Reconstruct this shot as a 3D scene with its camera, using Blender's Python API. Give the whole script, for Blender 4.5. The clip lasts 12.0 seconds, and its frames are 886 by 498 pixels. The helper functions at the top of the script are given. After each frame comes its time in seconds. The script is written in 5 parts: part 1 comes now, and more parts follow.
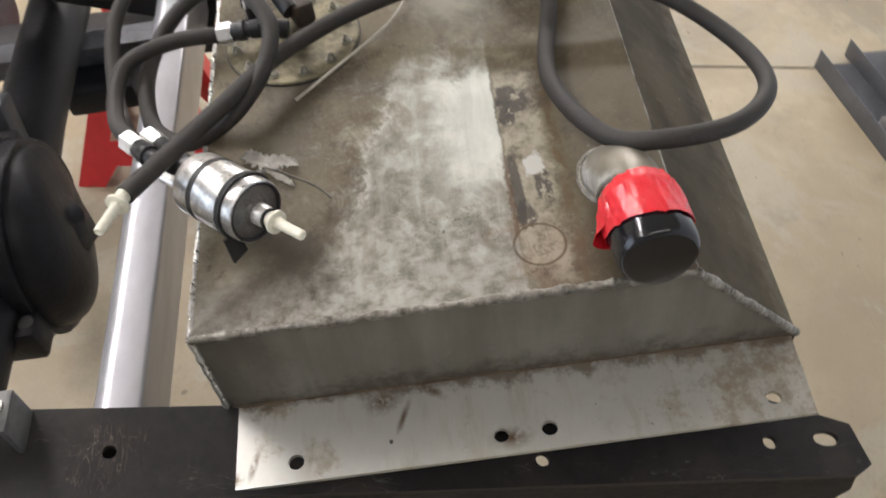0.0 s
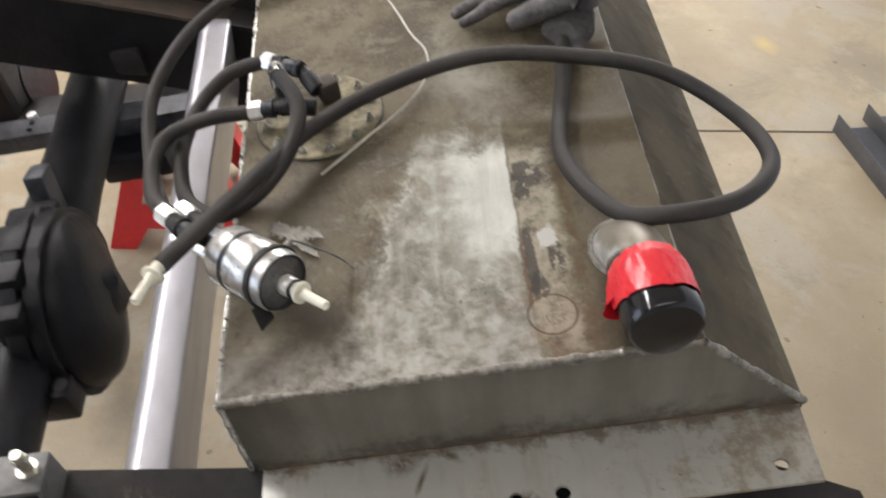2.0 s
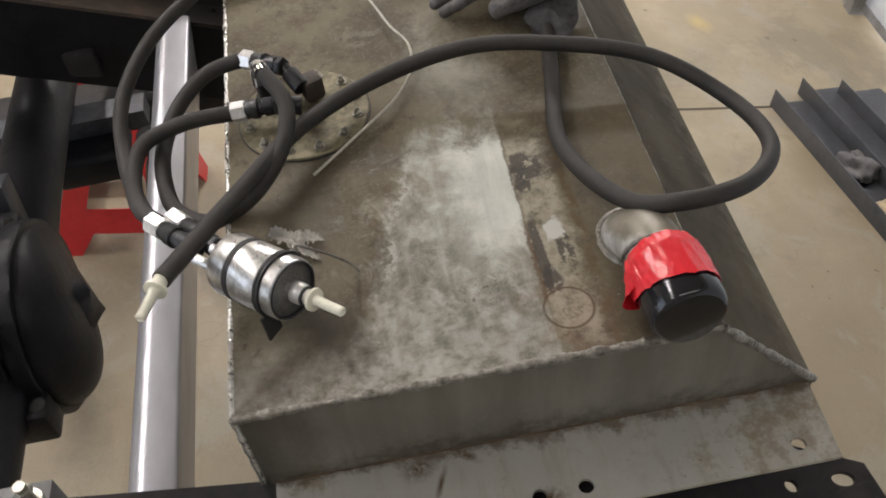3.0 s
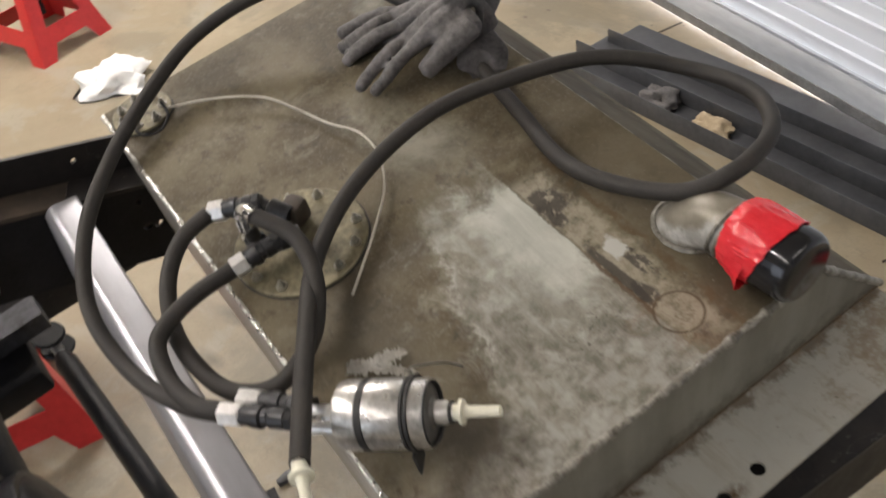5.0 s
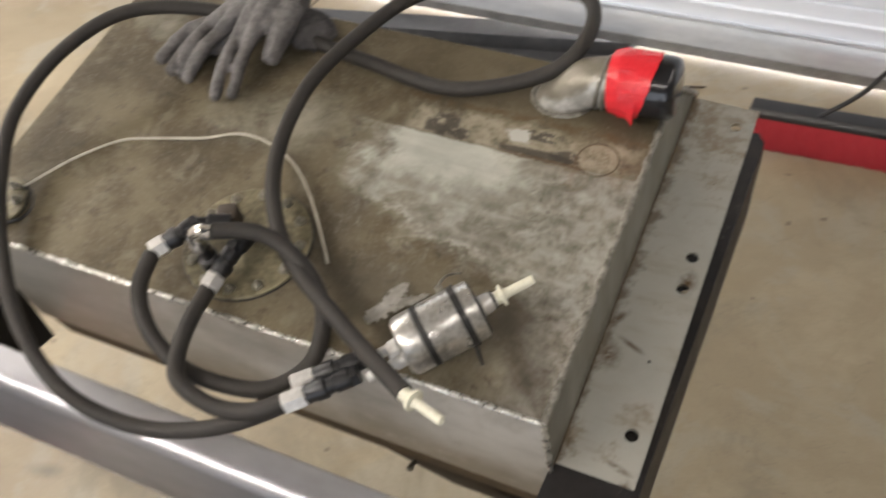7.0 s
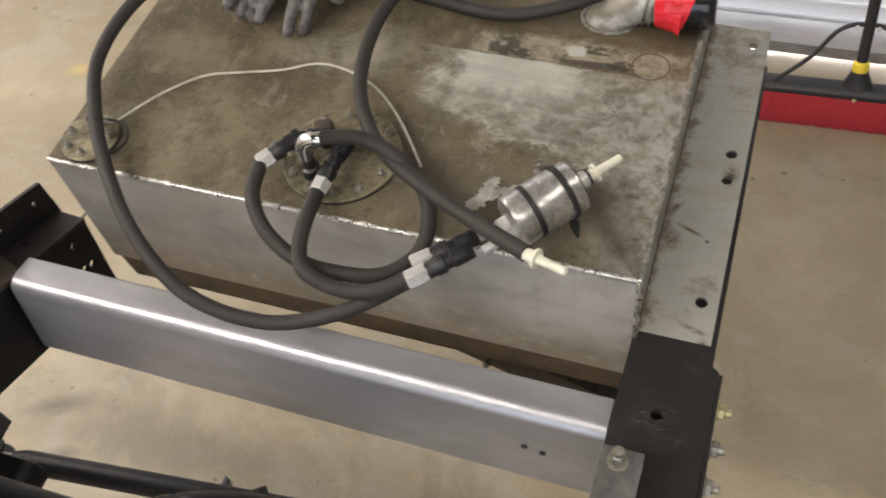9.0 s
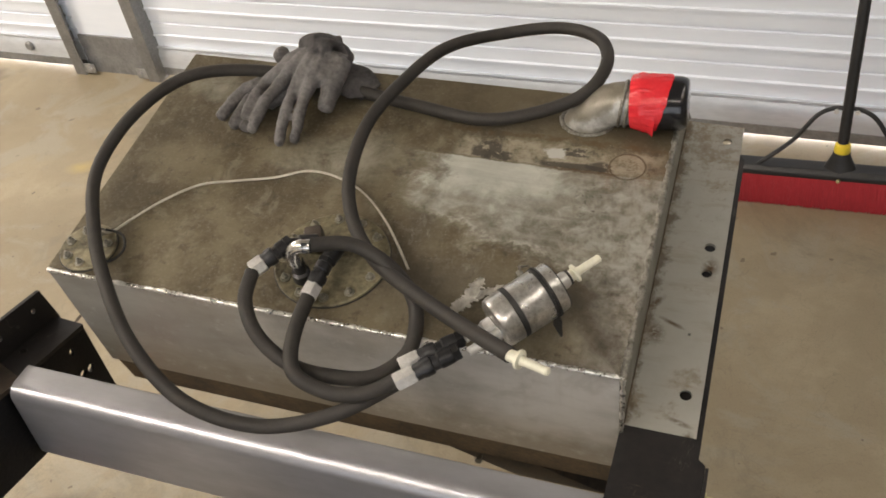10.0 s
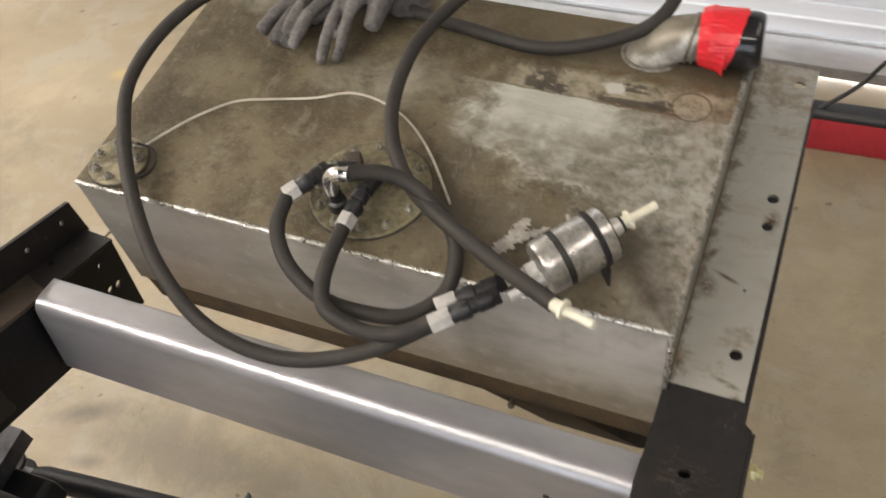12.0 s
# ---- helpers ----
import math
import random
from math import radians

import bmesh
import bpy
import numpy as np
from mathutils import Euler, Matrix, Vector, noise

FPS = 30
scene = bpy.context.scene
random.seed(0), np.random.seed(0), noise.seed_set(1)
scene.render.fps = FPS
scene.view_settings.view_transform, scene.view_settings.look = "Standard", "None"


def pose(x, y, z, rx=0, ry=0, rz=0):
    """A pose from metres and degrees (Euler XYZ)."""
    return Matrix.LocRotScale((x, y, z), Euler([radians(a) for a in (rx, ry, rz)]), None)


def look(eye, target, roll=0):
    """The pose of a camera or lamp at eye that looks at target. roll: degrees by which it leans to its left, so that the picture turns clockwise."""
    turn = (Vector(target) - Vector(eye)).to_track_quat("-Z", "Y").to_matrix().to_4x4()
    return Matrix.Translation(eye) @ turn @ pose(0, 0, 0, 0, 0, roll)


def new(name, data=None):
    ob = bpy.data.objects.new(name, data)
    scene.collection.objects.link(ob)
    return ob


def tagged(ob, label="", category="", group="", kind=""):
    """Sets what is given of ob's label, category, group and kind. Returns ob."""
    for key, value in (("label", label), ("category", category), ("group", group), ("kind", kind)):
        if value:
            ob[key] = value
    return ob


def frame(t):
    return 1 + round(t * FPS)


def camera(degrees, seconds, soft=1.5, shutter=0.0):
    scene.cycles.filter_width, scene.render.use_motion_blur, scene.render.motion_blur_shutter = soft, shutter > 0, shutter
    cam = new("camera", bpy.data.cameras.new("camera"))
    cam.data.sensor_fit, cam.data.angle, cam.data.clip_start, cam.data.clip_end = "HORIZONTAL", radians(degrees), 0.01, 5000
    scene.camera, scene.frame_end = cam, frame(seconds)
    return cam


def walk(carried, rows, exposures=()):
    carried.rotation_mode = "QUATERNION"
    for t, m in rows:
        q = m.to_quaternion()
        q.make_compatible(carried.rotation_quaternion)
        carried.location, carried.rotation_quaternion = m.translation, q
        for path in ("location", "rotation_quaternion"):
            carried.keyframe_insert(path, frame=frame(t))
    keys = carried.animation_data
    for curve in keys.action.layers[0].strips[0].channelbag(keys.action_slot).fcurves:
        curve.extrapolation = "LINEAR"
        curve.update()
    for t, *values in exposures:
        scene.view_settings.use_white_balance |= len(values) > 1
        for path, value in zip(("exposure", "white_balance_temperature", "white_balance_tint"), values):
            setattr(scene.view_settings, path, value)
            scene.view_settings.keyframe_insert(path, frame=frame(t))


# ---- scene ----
cam = camera(50.4, 12.0, 1.7, 0.5)
PATH = [
    (0, (0.438, 0.157, 1.496), (-0.949, 0.251, 0.058), 5.9),
    (0.2, (0.454, 0.171, 1.498), (-0.954, 0.230, 0.108), 6.0),
    (0.5, (0.438, 0.212, 1.503), (-0.951, 0.231, 0.064), 6.2),
    (0.8, (0.453, 0.200, 1.496), (-0.899, 0.238, 0.102), 6.8),
    (1, (0.438, 0.22, 1.498), (-0.934, 0.191, 0.043), 5.3),
    (1.5, (0.447, 0.215, 1.507), (-0.955, 0.212, 0.08), 5.6),
    (1.7, (0.472, 0.193, 1.502), (-0.934, 0.245, 0.207), 7.3),
    (2, (0.456, 0.161, 1.529), (-1.015, 0.196, 0.175), 4.3),
    (2.2, (0.469, 0.157, 1.537), (-0.949, 0.163, 0.250), 2.8),
    (2.5, (0.447, 0.117, 1.52), (-1.014, 0.271, 0.163), 4.6),
    (2.7, (0.44, 0.112, 1.52), (-1.012, 0.274, 0.154), 6.0),
    (4.3, (0.431, -0.089, 1.528), (-0.976, 0.481, 0.226), -1.3),
    (4.5, (0.436, -0.104, 1.513), (-0.908, 0.567, 0.193), 0.5),
    (5, (0.333, -0.115, 1.524), (-1.05, 0.509, 0.221), -6.4),
    (5.5, (0.278, -0.098, 1.521), (-0.955, 0.709, 0.168), -6.8),
    (5.8, (0.261, -0.159, 1.517), (-0.840, 0.757, 0.225), -7.0),
    (6, (0.241, -0.235, 1.515), (-0.806, 0.829, 0.184), -7.0),
    (6.2, (0.212, -0.295, 1.528), (-0.705, 0.757, 0.155), -7.8),
    (6.5, (0.212, -0.342, 1.547), (-0.579, 0.829, 0.132), -8.1),
    (6.8, (0.235, -0.363, 1.549), (-0.614, 0.814, 0.173), -9.9),
    (7, (0.244, -0.368, 1.57), (-0.677, 0.742, 0.185), -12.2),
    (7.2, (0.272, -0.37, 1.564), (-0.729, 0.678, 0.186), -14.6),
    (8.8, (0.188, -0.59, 1.575), (-0.644, 0.616, 0.213), -12.2),
    (9, (0.173, -0.584, 1.572), (-0.616, 0.636, 0.197), -10.7),
    (9.5, (0.182, -0.564, 1.571), (-0.564, 0.713, 0.224), -10.2),
    (10, (0.194, -0.582, 1.606), (-0.628, 0.746, 0.356), -11.4),
    (10.5, (0.187, -0.598, 1.604), (-0.653, 0.704, 0.339), -11.2),
    (11, (0.191, -0.617, 1.596), (-0.578, 0.687, 0.289), -10.1),
    (11.5, (0.186, -0.616, 1.582), (-0.555, 0.683, 0.254), -9.6),
    (11.8, (0.181, -0.583, 1.566), (-0.655, 0.653, 0.252), -11.1),
    (12, (0.164, -0.541, 1.579), (-0.697, 0.65, 0.222), -10.7),
]
EXPOSURES = [(0.0, 0.33, 6050, 15), (2.0, 0.31, 6050, 15), (2.5, 0.08, 6100, 15), (4.5, -0.24, 6350, 15), (5.0, -0.11, 6400, 15), (6.0, -0.07, 6400, 15), (6.5, 0.06, 6500, 14), (7.0, 0.13, 6500, 14), (9.0, 0.12, 6450, 14), (9.5, 0.14, 6300, 12), (10.0, -0.11, 6850, 14), (10.5, -0.11, 7000, 14), (11.5, -0.04, 6950, 14), (12.0, 0.16, 6650, 14)]
walk(cam, [(t, look(eye, target, roll)) for t, eye, target, roll in PATH], EXPOSURES)

# ---- light ----
world = bpy.data.worlds.new("world")
scene.world = world
world.use_nodes = True
world.node_tree.nodes["Background"].inputs[0].default_value = (0.9, 0.93, 1.0, 1)
world.node_tree.nodes["Background"].inputs[1].default_value = 0.6


def area_lamp(name, m, sx, sy, watts, colour):
    data = bpy.data.lights.new(name, "AREA")
    data.shape, data.size, data.size_y, data.energy, data.color = "RECTANGLE", sx, sy, watts, colour
    ob = new(name, data)
    ob.matrix_world = m
    return ob


LAMP = (1.0, 0.945, 0.855)
area_lamp("ceiling_tube_lamp", pose(-1.9, -1.95, 3.0), 2.4, 0.16, 106, LAMP)
area_lamp("ceiling_tube_lamp", pose(0.3, -1.95, 3.0), 2.4, 0.2, 29, LAMP)
area_lamp("ceiling_tube_lamp", pose(1.3, 0.4, 3.0), 0.3, 2.4, 17, LAMP)
area_lamp("ceiling_tube_lamp", pose(-3.7, 0.4, 3.0), 0.2, 1.5, 116, LAMP)
# added fill lamp: bluish daylight from an assumed, unseen opening behind the camera
area_lamp("south_daylight_fill", pose(0.9, -3.98, 1.15, 90, 0, 0), 3.2, 2.1, 42, (0.80, 0.90, 1.0))

# ---- frames of reference: the tilted chassis with the tank, and the level floor ----
CH = Matrix(((0.99086, -0.09002, 0.10043, 0.0), (0.10602, 0.98017, -0.16742, 0.0), (-0.08336, 0.17654, 0.98076, 0.9287), (0, 0, 0, 1)))
DOOR_Y = 1.82


# ---- materials ----
def material(name):
    m = bpy.data.materials.new(name)
    m.use_nodes = True
    nt = m.node_tree
    return m, nt, nt.nodes["Principled BSDF"]


def node(nt, kind, **values):
    n = nt.nodes.new(kind)
    for k, v in values.items():
        n.inputs[k.replace("_", " ")].default_value = v
    return n


def coords(nt, scale=(1, 1, 1), shift=(0, 0, 0), turn=0.0):
    tc = nt.nodes.new("ShaderNodeTexCoord")
    mp = nt.nodes.new("ShaderNodeMapping")
    mp.inputs["Scale"].default_value = scale
    mp.inputs["Location"].default_value = shift
    mp.inputs["Rotation"].default_value = (0, 0, turn)
    nt.links.new(tc.outputs["Object"], mp.inputs["Vector"])
    return mp.outputs["Vector"]


def grain(nt, vector, scale, detail=6.0, rough=0.6, distortion=0.0):
    n = node(nt, "ShaderNodeTexNoise", Scale=scale, Detail=detail, Roughness=rough, Distortion=distortion)
    nt.links.new(vector, n.inputs["Vector"])
    return n.outputs["Fac"]


def steps(nt, fac, *stops):
    n = nt.nodes.new("ShaderNodeValToRGB")
    el = n.color_ramp.elements
    while len(el) < len(stops):
        el.new(0.5)
    for e, (at, c) in zip(el, stops):
        e.position = at
        e.color = (*c, 1) if isinstance(c, tuple) else (c, c, c, 1)
    nt.links.new(fac, n.inputs[0])
    return n.outputs[0]


def mixed(nt, fac, a, b, blend="MIX"):
    n = nt.nodes.new("ShaderNodeMix")
    n.data_type, n.blend_type = "RGBA", blend
    for key, v in ((0, fac), (6, a), (7, b)):
        if isinstance(v, (tuple, float, int)):
            n.inputs[key].default_value = (*v, 1) if isinstance(v, tuple) else v
        else:
            nt.links.new(v, n.inputs[key])
    return n.outputs[2]


def arith(nt, op, a, b=0.0, clamp=False):
    n = nt.nodes.new("ShaderNodeMath")
    n.operation, n.use_clamp = op, clamp
    for i, v in enumerate((a, b)):
        if isinstance(v, (float, int)):
            n.inputs[i].default_value = v
        else:
            nt.links.new(v, n.inputs[i])
    return n.outputs[0]


def bumped(nt, bsdf, height, strength, distance):
    n = nt.nodes.new("ShaderNodeBump")
    n.inputs["Strength"].default_value, n.inputs["Distance"].default_value = strength, distance
    nt.links.new(height, n.inputs["Height"])
    nt.links.new(n.outputs[0], bsdf.inputs["Normal"])


def simple(name, dark, light, scale, rough=(0.4, 0.6), metal=0.0, bump=0.2, stretch=(1, 1, 1), fine=6.0, dist=0.001, shine=0.5):
    """A surface that varies between two colours at a coarse and a fine scale."""
    m, nt, b = material(name)
    v = coords(nt, stretch)
    f = arith(nt, "ADD", arith(nt, "MULTIPLY", grain(nt, v, scale), 0.6), arith(nt, "MULTIPLY", grain(nt, v, scale * fine), 0.4))
    nt.links.new(steps(nt, f, (0.36, dark), (0.64, light)), b.inputs["Base Color"])
    nt.links.new(steps(nt, f, (0.3, rough[0]), (0.7, rough[1])), b.inputs["Roughness"])
    b.inputs["Metallic"].default_value = metal
    b.inputs["Specular IOR Level"].default_value = shine
    bumped(nt, b, f, bump, dist)
    return m


def blob(nt, x, y, rx, ry, soft=0.5, turn=0.0, wobble=0.35, scale=30.0):
    """A stain with its own ragged outline on the tank's top: 1 inside, 0 outside."""
    v = coords(nt)
    n = nt.nodes.new("ShaderNodeMapping")
    n.vector_type = "TEXTURE"
    n.inputs["Location"].default_value = (x, y, 0)
    n.inputs["Rotation"].default_value = (0, 0, turn)
    n.inputs["Scale"].default_value = (rx, ry, 1)
    nt.links.new(v, n.inputs["Vector"])
    sep = nt.nodes.new("ShaderNodeSeparateXYZ")
    nt.links.new(n.outputs[0], sep.inputs[0])
    d = arith(nt, "SQRT", arith(nt, "ADD", arith(nt, "MULTIPLY", sep.outputs[0], sep.outputs[0]), arith(nt, "MULTIPLY", sep.outputs[1], sep.outputs[1])))
    ragged = arith(nt, "ADD", d, arith(nt, "MULTIPLY", arith(nt, "SUBTRACT", grain(nt, v, scale, 8, 0.7), 0.5), wobble * 4))
    return steps(nt, ragged, (max(0.0, 1.0 - soft), 1.0), (1.0, 0.0))


def ramp01(nt, value, lo, hi):
    """0 below lo, 1 above hi."""
    n = nt.nodes.new("ShaderNodeMapRange")
    n.interpolation_type = "SMOOTHSTEP"
    for key, v in (("Value", value), ("From Min", lo), ("From Max", hi)):
        if isinstance(v, (float, int)):
            n.inputs[key].default_value = v
        else:
            nt.links.new(v, n.inputs[key])
    return n.outputs[0]


def times(nt, *facs):
    out = facs[0]
    for f in facs[1:]:
        out = arith(nt, "MULTIPLY", out, f)
    return out


def tank_top_material():
    """Dirty bare aluminium: brown-grey grime, a pale wedge wiped clean, black glue and rust stains."""
    m, nt, b = material("dirty_aluminium_top")
    v = coords(nt)
    sep = nt.nodes.new("ShaderNodeSeparateXYZ")
    nt.links.new(v, sep.inputs[0])
    x, y = sep.outputs[0], sep.outputs[1]
    coarse, mid, fine = grain(nt, v, 9, 8, 0.65), grain(nt, v, 42, 8, 0.72), grain(nt, v, 210, 5, 0.7)
    rag = arith(nt, "SUBTRACT", grain(nt, v, 30, 9, 0.72), 0.5)
    ragfine = arith(nt, "SUBTRACT", grain(nt, v, 110, 7, 0.75), 0.5)
    pepper = grain(nt, v, 420, 3, 0.6)
    cloud = grain(nt, v, 24, 9, 0.72, 0.5)
    grime = mixed(nt, ramp01(nt, coarse, 0.40, 0.60), (0.080, 0.064, 0.039), (0.150, 0.125, 0.080))
    grime = mixed(nt, times(nt, ramp01(nt, cloud, 0.53, 0.66), 0.5), grime, (0.215, 0.188, 0.138))
    grime = mixed(nt, times(nt, ramp01(nt, mid, 0.47, 0.34), 0.6), grime, (0.044, 0.037, 0.026))
    grime = mixed(nt, times(nt, ramp01(nt, fine, 0.48, 0.70), 0.25), grime, (0.25, 0.23, 0.19))
    grime = mixed(nt, times(nt, ramp01(nt, pepper, 0.66, 0.74), 0.35), grime, (0.38, 0.36, 0.31))
    grime = mixed(nt, times(nt, ramp01(nt, pepper, 0.36, 0.28), 0.4), grime, (0.033, 0.027, 0.020))
    # the wiped patch: a smeared outer field with a dried rim, and a nearly white core along the old tape
    clouded = arith(nt, "SUBTRACT", cloud, 0.5)
    line = arith(nt, "ADD", y, arith(nt, "MULTIPLY", x, 0.31))
    edge = arith(nt, "ADD", line, arith(nt, "ADD", arith(nt, "MULTIPLY", rag, 0.035), arith(nt, "MULTIPLY", clouded, 0.07)))
    far = arith(nt, "ADD", x, arith(nt, "ADD", arith(nt, "MULTIPLY", rag, 0.06), arith(nt, "MULTIPLY", clouded, 0.16)))
    inside = ramp01(nt, arith(nt, "ADD", y, arith(nt, "MULTIPLY", ragfine, 0.008)), 0.2625, 0.2595)
    wedge = times(nt, ramp01(nt, edge, 0.082, 0.104), ramp01(nt, far, -0.315, -0.245), inside)
    strokes = ramp01(nt, grain(nt, coords(nt, (9, 62, 1), turn=0.12), 1.0, 8, 0.66, 0.3), 0.22, 0.80)
    blotch = ramp01(nt, grain(nt, v, 36, 9, 0.68, 0.4), 0.28, 0.70)
    inner = arith(nt, "ADD", y, arith(nt, "ADD", arith(nt, "MULTIPLY", clouded, 0.075), arith(nt, "MULTIPLY", rag, 0.03)))
    core = times(nt, ramp01(nt, inner, 0.160, 0.232), ramp01(nt, far, -0.310, -0.235), ramp01(nt, arith(nt, "ADD", x, arith(nt, "MULTIPLY", clouded, 0.22)), -0.040, -0.150), arith(nt, "ADD", 0.75, arith(nt, "MULTIPLY", strokes, 0.25)), inside)
    pale = mixed(nt, ramp01(nt, mid, 0.34, 0.62), (0.22, 0.214, 0.178), (0.44, 0.438, 0.395))
    pale = mixed(nt, times(nt, ramp01(nt, grain(nt, v, 85, 8, 0.8), 0.50, 0.36), ramp01(nt, x, -0.19, -0.07), 0.7), pale, (0.17, 0.158, 0.13))
    pale = mixed(nt, times(nt, ramp01(nt, pepper, 0.37, 0.30), 0.3), pale, (0.12, 0.105, 0.08))
    pale = mixed(nt, core, pale, mixed(nt, ramp01(nt, coarse, 0.38, 0.62), (0.52, 0.53, 0.475), (0.63, 0.64, 0.585)))
    wiped = times(nt, wedge, arith(nt, "MAXIMUM", times(nt, arith(nt, "MAXIMUM", strokes, blotch), 0.82), times(nt, core, 0.98)))
    c = mixed(nt, wiped, grime, pale)
    dried = times(nt, ramp01(nt, arith(nt, "ABSOLUTE", arith(nt, "SUBTRACT", edge, 0.0985)), 0.0045, 0.0006), ramp01(nt, x, -0.27, -0.23), ramp01(nt, x, -0.07, -0.11), ramp01(nt, mid, 0.40, 0.58))
    c = mixed(nt, times(nt, dried, 0.45), c, (0.50, 0.485, 0.44))
    specks = times(nt, blob(nt, -0.072, 0.212, 0.026, 0.050, 0.7, 0.15, 0.4, 40), ramp01(nt, grain(nt, v, 190, 4, 0.7), 0.55, 0.62))
    c = mixed(nt, times(nt, specks, 0.8), c, (0.085, 0.075, 0.06))
    fringe = times(nt, ramp01(nt, edge, -0.02, 0.06), ramp01(nt, edge, 0.11, 0.08), ramp01(nt, far, -0.33, -0.27), inside)
    swirl = ramp01(nt, grain(nt, coords(nt, (30, 62, 1), turn=-0.5), 1.0, 8, 0.74, 0.8), 0.53, 0.64)
    c = mixed(nt, times(nt, fringe, swirl, 0.2), c, (0.38, 0.365, 0.325))
    # dusty pale smears over the far part, brown drips beside the strip
    smear = times(nt, arith(nt, "MAXIMUM", blob(nt, -0.38, 0.235, 0.10, 0.055, 0.9, 0.2, 0.4, 16), blob(nt, -0.60, 0.33, 0.05, 0.03, 0.9, -0.3, 0.4, 16)), ramp01(nt, cloud, 0.30, 0.60))
    c = mixed(nt, times(nt, smear, 0.75), c, (0.31, 0.298, 0.24))
    drip = times(nt, ramp01(nt, arith(nt, "ABSOLUTE", arith(nt, "SUBTRACT", arith(nt, "ADD", y, arith(nt, "MULTIPLY", rag, 0.03)), 0.306)), 0.006, 0.001), ramp01(nt, x, -0.30, -0.22), ramp01(nt, mid, 0.38, 0.56))
    c = mixed(nt, times(nt, drip, 0.7), c, (0.10, 0.062, 0.028))
    front = times(nt, ramp01(nt, arith(nt, "ADD", x, arith(nt, "MULTIPLY", rag, 0.10)), -0.085, 0.01), ramp01(nt, mid, 0.30, 0.70), ramp01(nt, y, 0.30, 0.22))
    c = mixed(nt, times(nt, front, 0.75), c, (0.40, 0.385, 0.35))
    # scuffs where the wedge ends
    scuff = times(nt, blob(nt, -0.235, 0.135, 0.12, 0.055, 0.8, -0.4, 0.4, 20), ramp01(nt, grain(nt, coords(nt, (45, 20, 1), turn=0.7), 1.0, 10, 0.82), 0.52, 0.66))
    c = mixed(nt, times(nt, scuff, 0.5), c, (0.44, 0.42, 0.375))
    unwiped = ramp01(nt, arith(nt, "ADD", y, arith(nt, "MULTIPLY", rag, 0.04)), 0.300, 0.325)
    c = mixed(nt, times(nt, unwiped, 0.62, ramp01(nt, x, -0.36, -0.24)), c, (0.075, 0.060, 0.037))
    c = mixed(nt, times(nt, unwiped, ramp01(nt, pepper, 0.71, 0.75), ramp01(nt, x, -0.30, -0.2)), c, (0.45, 0.43, 0.38))
    # grime blobs that also paint the shade round plate, hoses and filter
    grime_shade = arith(nt, "MAXIMUM", arith(nt, "MAXIMUM", blob(nt, -0.255, 0.150, 0.035, 0.070, 0.9, 0.2, 0.4, 16), blob(nt, -0.215, 0.075, 0.145, 0.060, 0.9, 0.15, 0.35, 14)), blob(nt, -0.10, 0.055, 0.085, 0.050, 0.9, 0.3, 0.4, 18))
    c = mixed(nt, times(nt, grime_shade, 0.62, arith(nt, "SUBTRACT", 1.0, times(nt, wiped, 0.7))), c, mixed(nt, mid, (0.045, 0.038, 0.029), (0.10, 0.088, 0.066)))
    # grease marks with the filter's shadow painted in
    grease_shade = arith(nt, "MAXIMUM", blob(nt, -0.072, 0.085, 0.050, 0.032, 0.9, 0.9, 0.4, 18), blob(nt, -0.028, 0.035, 0.03, 0.045, 0.9, 0.3, 0.45, 22))
    c = mixed(nt, times(nt, grease_shade, 0.7), c, (0.055, 0.047, 0.036))
    # strip of old tape: cream glue, black remains, brown rims
    strip = times(nt, ramp01(nt, arith(nt, "ADD", y, arith(nt, "MULTIPLY", ragfine, 0.012)), 0.261, 0.264), ramp01(nt, arith(nt, "ADD", y, arith(nt, "MULTIPLY", rag, 0.05)), 0.302, 0.292),
                  ramp01(nt, x, -0.255, -0.235), ramp01(nt, arith(nt, "ADD", x, arith(nt, "MULTIPLY", rag, 0.05)), -0.005, -0.03))
    c = mixed(nt, times(nt, strip, ramp01(nt, mid, 0.34, 0.60), 0.75), c, (0.34, 0.31, 0.24))
    for bx, by, rx, ry, cut in ((-0.208, 0.276, 0.022, 0.017, 0.44), (-0.188, 0.270, 0.014, 0.008, 0.42), (-0.104, 0.2665, 0.044, 0.0058, 0.36), (-0.075, 0.270, 0.016, 0.010, 0.42), (-0.106, 0.288, 0.022, 0.008, 0.46)):
        black = times(nt, blob(nt, bx, by, rx, ry, 0.25, 0, 0.35, 70), ramp01(nt, grain(nt, v, 95, 6, 0.7), cut - 0.03, cut + 0.03))
        c = mixed(nt, times(nt, black, 0.85), c, (0.042, 0.036, 0.030))
    c = mixed(nt, blob(nt, -0.130, 0.285, 0.014, 0.009, 0.3, 0, 0.9, 55), c, (0.42, 0.41, 0.38))
    rim = times(nt, ramp01(nt, arith(nt, "ABSOLUTE", arith(nt, "SUBTRACT", arith(nt, "ADD", y, arith(nt, "MULTIPLY", ragfine, 0.012)), 0.2605)), 0.0035, 0.0008), ramp01(nt, x, -0.16, -0.12), ramp01(nt, x, -0.045, -0.06))
    c = mixed(nt, times(nt, rim, 0.8), c, (0.085, 0.05, 0.024))
    rust = times(nt, arith(nt, "MAXIMUM", blob(nt, -0.018, 0.262, 0.030, 0.022, 0.8, 0, 0.5, 30), blob(nt, -0.062, 0.255, 0.018, 0.026, 0.8, 0, 0.5, 30)), ramp01(nt, grain(nt, v, 75, 8, 0.75), 0.42, 0.58))
